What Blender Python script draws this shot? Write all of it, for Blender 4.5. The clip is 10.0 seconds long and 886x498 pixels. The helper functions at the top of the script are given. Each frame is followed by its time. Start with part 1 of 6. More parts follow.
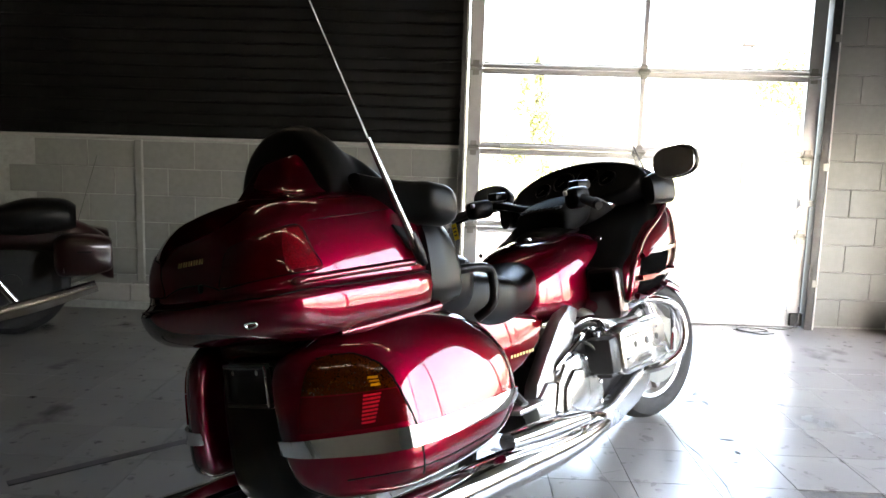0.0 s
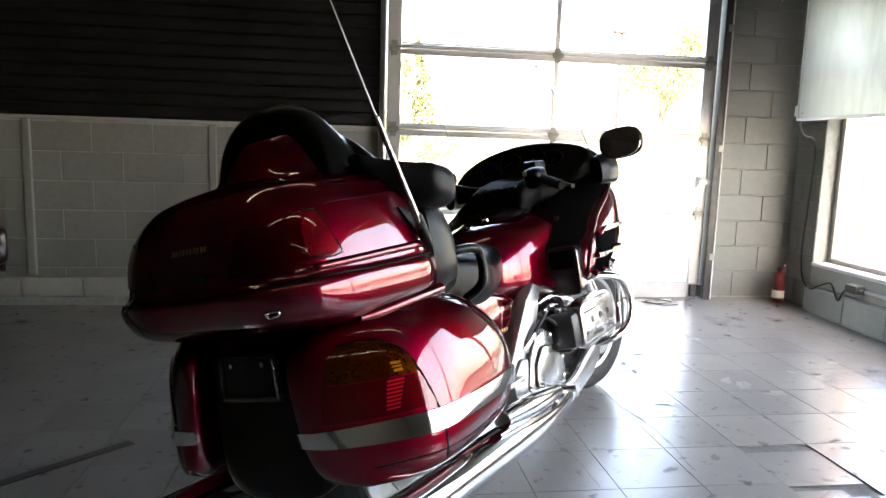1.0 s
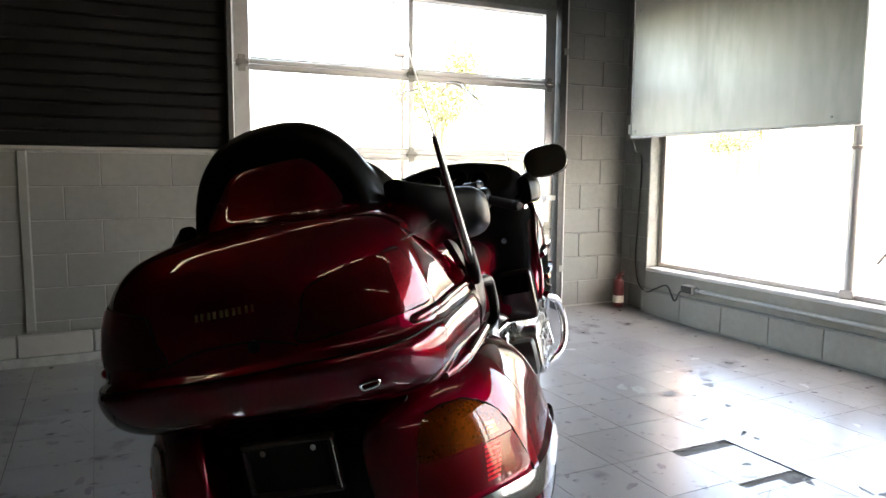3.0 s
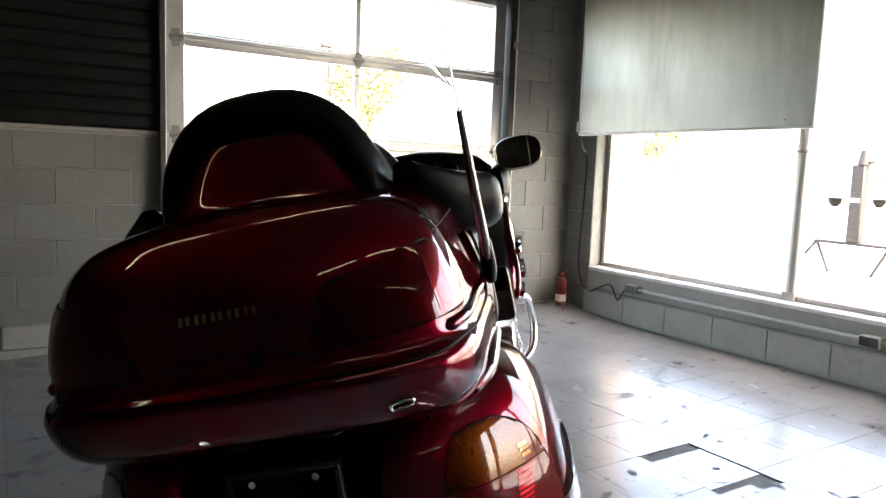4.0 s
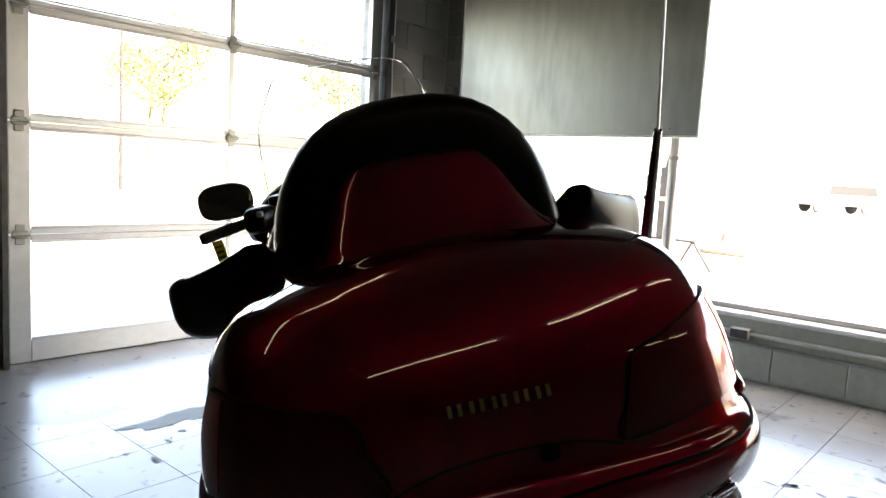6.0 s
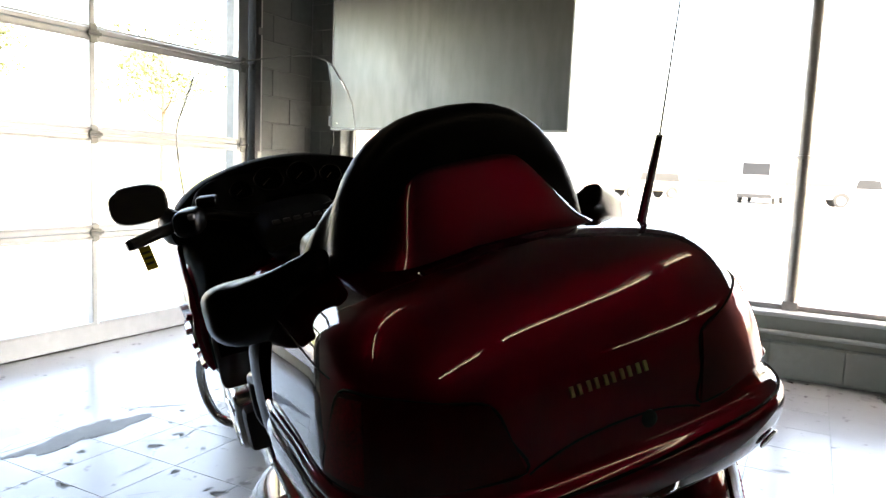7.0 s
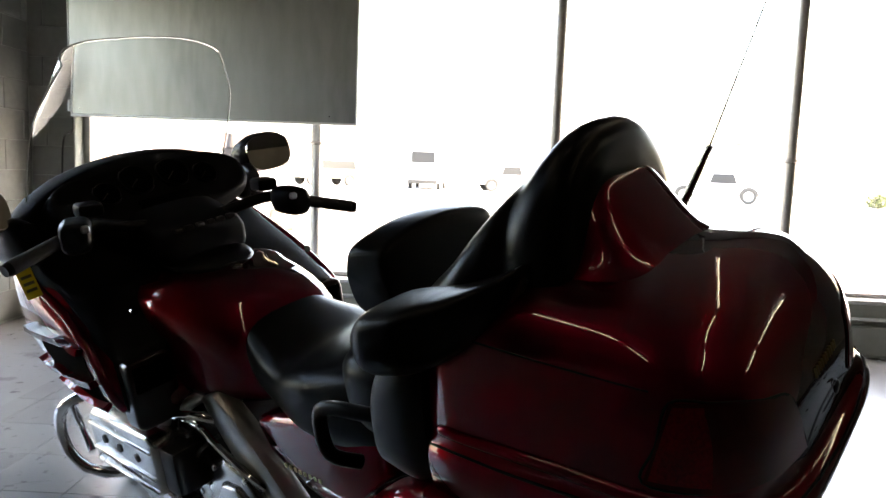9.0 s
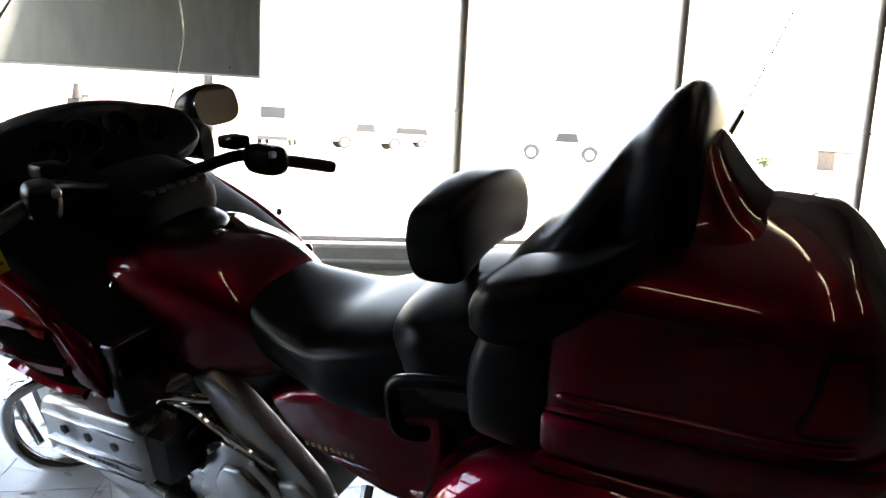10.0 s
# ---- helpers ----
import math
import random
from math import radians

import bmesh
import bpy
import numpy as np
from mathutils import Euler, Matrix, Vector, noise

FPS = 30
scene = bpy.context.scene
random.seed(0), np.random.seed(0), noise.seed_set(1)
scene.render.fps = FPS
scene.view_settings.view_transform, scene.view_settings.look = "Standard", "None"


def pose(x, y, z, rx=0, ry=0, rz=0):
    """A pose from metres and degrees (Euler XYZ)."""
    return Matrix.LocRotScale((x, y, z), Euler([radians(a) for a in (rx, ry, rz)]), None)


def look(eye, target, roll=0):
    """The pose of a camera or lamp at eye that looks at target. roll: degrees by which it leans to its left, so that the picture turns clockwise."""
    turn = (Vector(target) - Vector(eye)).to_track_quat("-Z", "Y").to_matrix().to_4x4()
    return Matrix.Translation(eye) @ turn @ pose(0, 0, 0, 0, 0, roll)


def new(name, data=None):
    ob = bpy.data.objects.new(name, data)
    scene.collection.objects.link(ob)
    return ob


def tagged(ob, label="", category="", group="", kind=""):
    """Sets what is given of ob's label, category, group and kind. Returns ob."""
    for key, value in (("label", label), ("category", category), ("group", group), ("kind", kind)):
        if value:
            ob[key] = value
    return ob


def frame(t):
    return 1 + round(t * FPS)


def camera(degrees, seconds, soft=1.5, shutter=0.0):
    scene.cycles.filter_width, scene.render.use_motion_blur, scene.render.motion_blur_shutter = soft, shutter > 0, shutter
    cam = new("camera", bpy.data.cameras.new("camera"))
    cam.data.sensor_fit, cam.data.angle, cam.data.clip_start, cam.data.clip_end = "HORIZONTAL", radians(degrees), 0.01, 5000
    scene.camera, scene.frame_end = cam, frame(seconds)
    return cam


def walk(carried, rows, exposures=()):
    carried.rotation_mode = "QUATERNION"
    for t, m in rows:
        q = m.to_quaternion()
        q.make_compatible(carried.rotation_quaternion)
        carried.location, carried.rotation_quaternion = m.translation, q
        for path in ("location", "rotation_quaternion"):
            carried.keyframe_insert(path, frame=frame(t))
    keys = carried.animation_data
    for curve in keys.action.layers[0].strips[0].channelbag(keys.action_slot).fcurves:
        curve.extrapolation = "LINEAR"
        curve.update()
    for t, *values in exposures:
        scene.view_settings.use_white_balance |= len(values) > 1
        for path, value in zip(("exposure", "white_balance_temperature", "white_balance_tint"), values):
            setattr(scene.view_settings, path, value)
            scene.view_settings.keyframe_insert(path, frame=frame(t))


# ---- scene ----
cam = camera(64.3, 10.0)
PATH = [
    (0, (0.187, 0.236, 1.136), (0.122, 2.219, 0.887), 1.8),
    (0.5, (0.005, 0.251, 1.133), (0.146, 2.23, 0.881), 1.8),
    (1, (-0.117, 0.264, 1.123), (0.163, 2.224, 0.835), 1.8),
    (1.5, (-0.246, 0.351, 1.108), (0.132, 2.297, 0.847), 1.4),
    (2, (-0.393, 0.441, 1.117), (0.081, 2.37, 0.886), 0.2),
    (2.5, (-0.522, 0.539, 1.123), (0.155, 2.406, 0.891), 0.4),
    (3, (-0.625, 0.644, 1.115), (0.251, 2.429, 0.897), 0.4),
    (4.5, (-0.765, 1.042, 1.079), (0.442, 2.619, 0.841), 2.8),
    (5, (-0.904, 1.201, 1.098), (0.485, 2.619, 0.848), 2.7),
    (6.5, (-1.086, 1.516, 1.108), (0.514, 2.698, 0.906), 2.9),
    (7, (-1.235, 1.631, 1.11), (0.527, 2.55, 0.89), 2.4),
    (7.5, (-1.287, 1.78, 1.101), (0.549, 2.551, 0.914), 2.5),
    (8, (-1.311, 1.947, 1.112), (0.603, 2.509, 0.961), 0.7),
    (8.5, (-1.349, 2.1, 1.111), (0.612, 2.459, 0.958), 1.2),
    (9, (-1.403, 2.329, 1.115), (0.585, 2.372, 0.897), 2.2),
    (9.5, (-1.408, 2.502, 1.114), (0.557, 2.265, 0.827), 4.5),
    (10, (-1.327, 2.704, 1.104), (0.61, 2.32, 0.786), 2.9),
]
walk(cam, [(t, look(eye, target, roll)) for t, eye, target, roll in PATH], exposures=[(0.0, 5.25, 8100, 13), (1.0, 4.8, 8100, 13), (3.0, 4.7, 8200, 13), (5.0, 4.52, 8300, 12), (10.0, 4.66, 8400, 12)])

# ---- light: bright overcast day outside, fluorescent strips inside ----
world = bpy.data.worlds.new("world")
scene.world = world
world.use_nodes = True
_n, _l = world.node_tree.nodes, world.node_tree.links
_sky = _n.new("ShaderNodeTexSky")
_sky.sky_type = "NISHITA"
_sky.sun_disc = False
_sky.sun_elevation, _sky.sun_rotation = radians(51), radians(184)
_sky.air_density, _sky.dust_density = 1.0, 4.0
_l.new(_sky.outputs[0], _n["Background"].inputs[0])
_n["Background"].inputs[1].default_value = 0.15
sun = new("sun", bpy.data.lights.new("sun", "SUN"))
sun.data.energy, sun.data.angle, sun.data.color = 1.3, radians(12), (1.0, 0.985, 0.96)
sun.matrix_world = look((-0.8, -12, 15), (0, 0, 0))

# ---- materials ----
from mathutils.bvhtree import BVHTree


def mat(name, color, rough=0.5, metal=0.0, coat=0.0, grain=0.0, scale=30.0, bump=0.0, bump_scale=200.0,
        stain=None, stain_scale=3.0, stain_amount=0.0, random_value=0.0, spec=0.5, rough_var=0.0, trans=0.0, ior=1.45, emit=0.0, coat_rough=0.03, coat_ior=1.5, stretch=(1, 1, 1), placed=False, tint=None, speck=None):
    """A surface: base colour with fine grain, larger stains, a change from piece to piece and fine relief."""
    m = bpy.data.materials.new(name)
    m.use_nodes = True
    n, l = m.node_tree.nodes, m.node_tree.links
    b = n["Principled BSDF"]
    b.inputs["Roughness"].default_value = rough
    b.inputs["Metallic"].default_value = metal
    b.inputs["Coat Weight"].default_value = coat
    b.inputs["Coat Roughness"].default_value = coat_rough
    b.inputs["Coat IOR"].default_value = coat_ior
    b.inputs["Specular IOR Level"].default_value = spec
    b.inputs["Transmission Weight"].default_value = trans
    b.inputs["IOR"].default_value = ior
    if tint:
        b.inputs["Specular Tint"].default_value = (*tint, 1)
    tc = n.new("ShaderNodeTexCoord")
    mp = n.new("ShaderNodeMapping")
    mp.inputs["Scale"].default_value = stretch
    if placed:
        l.new(n.new("ShaderNodeNewGeometry").outputs["Position"], mp.inputs[0])
    else:
        l.new(tc.outputs["Object"], mp.inputs[0])
    col = n.new("ShaderNodeRGB")
    col.outputs[0].default_value = (*color, 1)
    out = col.outputs[0]

    def noisy(sc, detail=4.0):
        t = n.new("ShaderNodeTexNoise")
        t.inputs["Scale"].default_value, t.inputs["Detail"].default_value = sc, detail
        l.new(mp.outputs[0], t.inputs["Vector"])
        return t.outputs["Fac"]

    def blend(fac, a, c, low, high):
        r = n.new("ShaderNodeMapRange")
        r.inputs["From Min"].default_value, r.inputs["From Max"].default_value = low, high
        l.new(fac, r.inputs["Value"])
        x = n.new("ShaderNodeMix")
        x.data_type = "RGBA"
        l.new(r.outputs[0], x.inputs["Factor"])
        l.new(a, x.inputs["A"])
        x.inputs["B"].default_value = (*c, 1)
        return x.outputs["Result"]

    if grain:
        out = blend(noisy(scale), out, [c * (1 - grain) for c in color], 0.35, 0.7)
    if stain_amount:
        sc = stain or [c * 0.5 for c in color]
        out = blend(noisy(stain_scale, 6.0), out, [a + (c - a) * stain_amount for a, c in zip(color, sc)], 0.36, 0.74)
    if speck:
        out = blend(noisy(speck[1], 8.0), out, [c * speck[0] for c in color], speck[2], speck[3])
        out = blend(noisy(speck[1] * 0.17, 8.0), out, [c * speck[0] for c in color], speck[2], speck[3])
    if random_value:
        oi = n.new("ShaderNodeObjectInfo")
        h = n.new("ShaderNodeHueSaturation")
        r = n.new("ShaderNodeMapRange")
        r.inputs["To Min"].default_value, r.inputs["To Max"].default_value = 1 - random_value, 1 + random_value
        l.new(oi.outputs["Random"], r.inputs["Value"])
        l.new(r.outputs[0], h.inputs["Value"])
        l.new(out, h.inputs["Color"])
        out = h.outputs[0]
    l.new(out, b.inputs["Base Color"])
    if rough_var:
        r = n.new("ShaderNodeMapRange")
        r.inputs["From Min"].default_value, r.inputs["From Max"].default_value = 0.3, 0.7
        r.inputs["To Min"].default_value, r.inputs["To Max"].default_value = max(rough - rough_var, 0.02), min(rough + rough_var, 1)
        l.new(noisy(6.0, 5.0), r.inputs["Value"])
        l.new(r.outputs[0], b.inputs["Roughness"])
    if bump:
        bp = n.new("ShaderNodeBump")
        bp.inputs["Strength"].default_value, bp.inputs["Distance"].default_value = bump, 0.002
        l.new(noisy(bump_scale, 6.0), bp.inputs["Height"])
        l.new(bp.outputs[0], b.inputs["Normal"])
    if emit:
        b.inputs["Emission Color"].default_value = (*color, 1)
        b.inputs["Emission Strength"].default_value = emit
    return m


M = {
    "tile": mat("floor_tile", (0.212, 0.21, 0.204), 0.25, spec=0.9, grain=0.1, scale=3.1, stain=(0.165, 0.164, 0.16), stain_scale=1.1, stain_amount=0.6, random_value=0.06, rough_var=0.015, bump=0.06, bump_scale=40, placed=True, speck=(0.45, 16.0, 0.62, 0.72)),
    "slab": mat("screed", (0.09, 0.09, 0.085), 0.8, grain=0.3, scale=40, bump=0.3),
    "block": mat("painted_block", (0.185, 0.19, 0.175), 0.62, grain=0.14, scale=25, stain=(0.125, 0.13, 0.124), stain_scale=1.3, stain_amount=0.6, random_value=0.05, bump=0.5, bump_scale=120, placed=True),
    # block paint with the floor's bounce light put into its colour
    "bounce_lit_block": mat("bounce_lit_painted_block", (0.29, 0.288, 0.258), 0.62, grain=0.14, scale=25, stain=(0.2, 0.197, 0.17), stain_scale=2.0, stain_amount=0.7, random_value=0.05, bump=0.5, bump_scale=120, placed=True),
    "curb": mat("painted_curb", (0.29, 0.285, 0.265), 0.65, grain=0.15, scale=20, stain=(0.3, 0.28, 0.25), stain_scale=5, stain_amount=0.5, random_value=0.06, bump=0.4, bump_scale=90),
    "mortar": mat("painted_mortar", (0.29, 0.3, 0.28), 0.75, grain=0.2, scale=30, bump=0.4),
    "black_siding": mat("black_siding", (0.003, 0.0029, 0.0029), 0.7, spec=0.2, grain=0.3, scale=12, stain=(0.011, 0.0105, 0.01), stain_scale=2, stain_amount=0.5, bump=0.2),
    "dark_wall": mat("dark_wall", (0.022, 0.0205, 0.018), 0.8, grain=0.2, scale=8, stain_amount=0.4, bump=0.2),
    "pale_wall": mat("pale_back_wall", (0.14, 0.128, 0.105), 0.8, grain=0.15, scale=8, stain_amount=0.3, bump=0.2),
    "ceiling": mat("dark_ceiling", (0.035, 0.032, 0.028), 0.85, grain=0.2, scale=8, bump=0.2),
    "alu": mat("mill_aluminium", (0.46, 0.47, 0.475), 0.38, metal=0.6, grain=0.12, scale=20, stain_amount=0.25, stain_scale=6, bump=0.1),
    "bronze_alu": mat("dark_window_metal", (0.36, 0.34, 0.32), 0.45, metal=0.5, grain=0.15, scale=25, bump=0.1),
    "steel": mat("galvanised_steel", (0.27, 0.276, 0.256), 0.42, metal=0.7, grain=0.25, scale=18, stain=(0.2, 0.2, 0.185), stain_scale=1.6, stain_amount=0.3, rough_var=0.05, bump=0.08, bump_scale=40, stretch=(1, 1, 0.25)),
    "track": mat("dark_track_steel", (0.06, 0.06, 0.06), 0.5, metal=0.6, grain=0.3, scale=30, bump=0.2),
    "white_trim": mat("white_trim", (0.75, 0.75, 0.72), 0.5, grain=0.1, scale=30, stain_amount=0.2, bump=0.15),
    "sill": mat("painted_sill", (0.6, 0.61, 0.6), 0.5, grain=0.12, scale=20, stain=(0.35, 0.34, 0.32), stain_scale=4, stain_amount=0.4, bump=0.2),
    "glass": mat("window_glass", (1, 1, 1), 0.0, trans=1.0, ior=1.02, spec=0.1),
    "red": mat("candy_red_paint", (0.118, 0.0002, 0.0092), 0.37, metal=0.97, spec=0.05, coat=1.0, coat_rough=0.004, coat_ior=1.58, grain=0.06, scale=900, tint=(0.06, 0.001, 0.006)),
    # cruiser's own paint; on the leg shields it stands for shaded candy red
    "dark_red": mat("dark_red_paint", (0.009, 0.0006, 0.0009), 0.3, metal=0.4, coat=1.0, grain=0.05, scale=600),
    "chrome": mat("chrome", (0.8, 0.8, 0.81), 0.06, metal=1.0),
    "whip": mat("bright_steel_whip", (0.85, 0.85, 0.85), 0.4, metal=0.7, grain=0.05),
    "mast": mat("dull_chrome_mast", (0.26, 0.26, 0.26), 0.2, metal=1.0, grain=0.1, scale=80),
    "cast": mat("cast_aluminium", (0.42, 0.42, 0.42), 0.36, metal=0.85, grain=0.15, scale=30, bump=0.1, bump_scale=150),
    "polished": mat("polished_aluminium", (0.5, 0.5, 0.5), 0.24, metal=1.0, grain=0.2, scale=30, rough_var=0.06, bump=0.06, bump_scale=160),
    "vinyl": mat("black_vinyl", (0.004, 0.004, 0.0042), 0.3, grain=0.08, scale=200, bump=0.1, bump_scale=420, spec=0.1),
    "plastic": mat("black_plastic", (0.0035, 0.0035, 0.0037), 0.28, spec=0.16, grain=0.2, scale=50, bump=0.15, bump_scale=500),
    "dash": mat("matte_black_dash", (0.0025, 0.0025, 0.0026), 0.6, spec=0.08, grain=0.2, scale=60, bump=0.2, bump_scale=600),
    "dash_face": mat("dark_grey_dash", (0.0032, 0.0031, 0.003), 0.5, spec=0.06, grain=0.15, scale=60, bump=0.1, bump_scale=500),
    "grey_plastic": mat("grey_plastic", (0.018, 0.018, 0.019), 0.42, grain=0.15, scale=50, bump=0.1, bump_scale=500),
    "rubber": mat("tyre_rubber", (0.018, 0.018, 0.018), 0.75, grain=0.25, scale=60, bump=0.3),
    "engine_black": mat("engine_black", (0.02, 0.02, 0.021), 0.45, metal=0.3, grain=0.2, scale=40, bump=0.2),
    "lens_red": mat("red_lens", (0.045, 0.0002, 0.0016), 0.3, metal=0.7, coat=1.0, coat_rough=0.006, coat_ior=1.5, grain=0.12, scale=300, tint=(0.8, 0.02, 0.05)),
    "lens_facet": mat("window_lit_red_facet", (0.6, 0.012, 0.03), 0.2, metal=0.5, coat=1.0, coat_rough=0.01, grain=0.3, scale=200, tint=(0.9, 0.05, 0.1)),
    "lens_daylit": mat("daylit_red_lens", (0.16, 0.001, 0.006), 0.28, metal=0.6, coat=1.0, coat_rough=0.006, coat_ior=1.5, grain=0.5, scale=260, tint=(0.9, 0.03, 0.08)),
    "lens_amber": mat("amber_lens", (0.055, 0.0105, 0.0004), 0.3, metal=0.92, coat=1.0, coat_rough=0.006, coat_ior=1.5, grain=0.5, scale=250, tint=(0.3, 0.08, 0.01)),
    "lens_clear": mat("clear_lens", (0.7, 0.7, 0.7), 0.05, coat=1.0, metal=0.4, grain=0.1, scale=60),
    "gold": mat("gold_badge", (0.48, 0.39, 0.2), 0.32, metal=1.0, grain=0.1, scale=60),
    "seam": mat("dark_seam", (0.002, 0.0006, 0.0008), 0.6, spec=0.1, grain=0.1),
    "mirror": mat("mirror_glass", (0.8, 0.72, 0.62), 0.015, metal=1.0),
    "screen": mat("windscreen_acrylic", (0.97, 0.98, 0.97), 0.0, trans=1.0, ior=1.12, spec=0.4),
    "screen_edge": mat("windscreen_edge", (0.4, 0.41, 0.4), 0.2, trans=0.5),
    "amber_facet": mat("window_lit_amber_facet", (0.4, 0.15, 0.005), 0.2, metal=0.3, coat=1.0, grain=0.3, scale=200),
    "yellow": mat("yellow_tag", (0.85, 0.66, 0.02), 0.5, grain=0.1, scale=60),
    "tag_ink": mat("tag_print", (0.12, 0.1, 0.03), 0.6),
    "vent_mesh": mat("vent_mesh", (0.0018, 0.0018, 0.0018), 0.9, spec=0.01, grain=0.4, scale=300),
    "tube": mat("fluorescent_tube", (1.0, 0.9, 0.72), 0.4, emit=1.0),
    "fixture": mat("lamp_housing", (0.7, 0.7, 0.68), 0.5, grain=0.1),
    "cable": mat("black_cable", (0.02, 0.02, 0.02), 0.5, grain=0.1),
    "conduit": mat("painted_conduit", (0.45, 0.46, 0.45), 0.5, metal=0.2, grain=0.15, scale=40, stain_amount=0.3),
    "ext_red": mat("extinguisher_red", (0.1, 0.008, 0.008), 0.4, coat=0.4, grain=0.1),
    "paper": mat("label_paper", (0.6, 0.58, 0.5), 0.7, grain=0.15, scale=40),
    "stain": mat("dry_spill", (0.125, 0.125, 0.122), 0.5, grain=0.35, scale=12, stain_amount=0.4),
    "scuff": mat("floor_scuff", (0.07, 0.069, 0.066), 0.6, grain=0.3, scale=20),
    "strip_dark": mat("dark_strip", (0.035, 0.035, 0.035), 0.6, grain=0.3, scale=30),
    "asphalt": mat("bright_forecourt", (0.25, 0.25, 0.245), 0.85, grain=0.2, scale=3, stain=(0.2, 0.2, 0.19), stain_scale=0.2, stain_amount=0.5, bump=0.3, bump_scale=30),
    "grass": mat("dry_grass", (0.16, 0.19, 0.07), 0.9, grain=0.4, scale=2, bump=0.5),
    "brick": mat("tan_brick", (0.42, 0.28, 0.2), 0.8, grain=0.2, scale=30, random_value=0.15, bump=0.4),
    "far_brick": mat("pale_brick_wall", (0.33, 0.25, 0.22), 0.85, grain=0.2, scale=3, stain_amount=0.3, stain_scale=0.5),
    "roof": mat("grey_roof", (0.3, 0.3, 0.3), 0.8, grain=0.2, scale=1),
    "car_white": mat("white_car_paint", (0.62, 0.62, 0.62), 0.35, coat=0.6, grain=0.05),
    "car_grey": mat("grey_car_paint", (0.24, 0.245, 0.25), 0.35, coat=0.6, grain=0.05),
    "car_tan": mat("tan_car_paint", (0.32, 0.28, 0.21), 0.4, coat=0.4, grain=0.05),
    # outdoor glare is put into these two as a lighter tone
    "far_tyre": mat("glare_lightened_tyre", (0.055, 0.055, 0.053), 0.85, grain=0.2, scale=20),
    "pale_pane": mat("glare_lightened_pane", (0.15, 0.15, 0.145), 0.6, grain=0.1, spec=0.05),
    "far_glass": mat("pale_car_glass", (0.045, 0.047, 0.048), 0.6, grain=0.1, spec=0.05),
    "car_glass": mat("car_glass", (0.03, 0.03, 0.03), 0.08, grain=0.1),
    "leaf": mat("leaf", (0.105, 0.12, 0.045), 0.7, grain=0.4, scale=8),
    "bark": mat("bark", (0.16, 0.12, 0.09), 0.9, grain=0.4, scale=12, bump=0.6),
    "rust": mat("weathered_steel", (0.035, 0.032, 0.032), 0.6, metal=0.4, grain=0.3, scale=20),
    "blue_sign": mat("grey_sign", (0.25, 0.25, 0.27), 0.6),
}


# ---- mesh helpers ----
def part(name, bm, material, parent=None, label="", sharp=38):
    """Link a bmesh as one mesh object under a thing or a part."""
    me = bpy.data.meshes.new(name)
    bmesh.ops.recalc_face_normals(bm, faces=bm.faces)
    for f in bm.faces:
        f.smooth = True
    for e in bm.edges:
        if len(e.link_faces) == 2 and e.calc_face_angle(0.0) > radians(sharp):
            e.smooth = False
    bm.to_mesh(me)
    bm.free()
    me.materials.append(M[material])
    ob = new(name, me)
    if parent:
        ob.parent = parent
    if label:
        ob["label"] = label
    return ob


def empty(name, m, label, category, group=""):
    ob = new(name)
    ob.empty_display_size = 0.1
    ob.matrix_world = m
    return tagged(ob, label, category, group)


def join(*bms):
    """One bmesh out of several."""
    out = bmesh.new()
    for b in bms:
        me = bpy.data.meshes.new("tmp")
        b.to_mesh(me)
        out.from_mesh(me)
        bpy.data.meshes.remove(me)
        b.free()
    return out


def moved(bm, m):
    bmesh.ops.transform(bm, matrix=m, verts=bm.verts)
    return bm


def box(x0, x1, y0, y1, z0, z1, r=0.0, seg=1):
    bm = bmesh.new()
    bmesh.ops.create_cube(bm, size=1)
    bmesh.ops.transform(bm, verts=bm.verts, matrix=Matrix.Translation(((x0 + x1) / 2, (y0 + y1) / 2, (z0 + z1) / 2)) @ Matrix.Diagonal((abs(x1 - x0), abs(y1 - y0), abs(z1 - z0), 1)))
    if r:
        bmesh.ops.bevel(bm, geom=list(bm.edges), offset=r, segments=seg, profile=0.5, affect="EDGES")
    return bm


def spline(pts, sub=6, closed=False):
    """Catmull-Rom through points of any length."""
    p = [np.array(q, float) for q in pts]
    n = len(p)
    out = []
    for i in range(n if closed else n - 1):
        a, b, c, d = (p[(i + k) % n] if closed else p[min(max(i + k, 0), n - 1)] for k in (-1, 0, 1, 2))
        for j in range(sub):
            t = j / sub
            out.append(0.5 * (2 * b + (c - a) * t + (2 * a - 5 * b + 4 * c - d) * t * t + (3 * b - a - 3 * c + d) * t ** 3))
    if not closed:
        out.append(p[-1])
    return out


def rings_mesh(rings, cap=True, closed=True):
    """Skin rings of equal count."""
    bm = bmesh.new()
    vs = [[bm.verts.new(tuple(p)) for p in r] for r in rings]
    n = len(vs[0])
    for a, b in zip(vs, vs[1:]):
        for k in range(n if closed else n - 1):
            j = (k + 1) % n
            bm.faces.new((a[k], a[j], b[j], b[k]))
    if cap and closed:
        for r in (vs[0], vs[-1]):
            c = bm.verts.new(sum((v.co for v in r), Vector()) / n)
            for k in range(n):
                bm.faces.new((r[k], r[(k + 1) % n], c))
    return bm


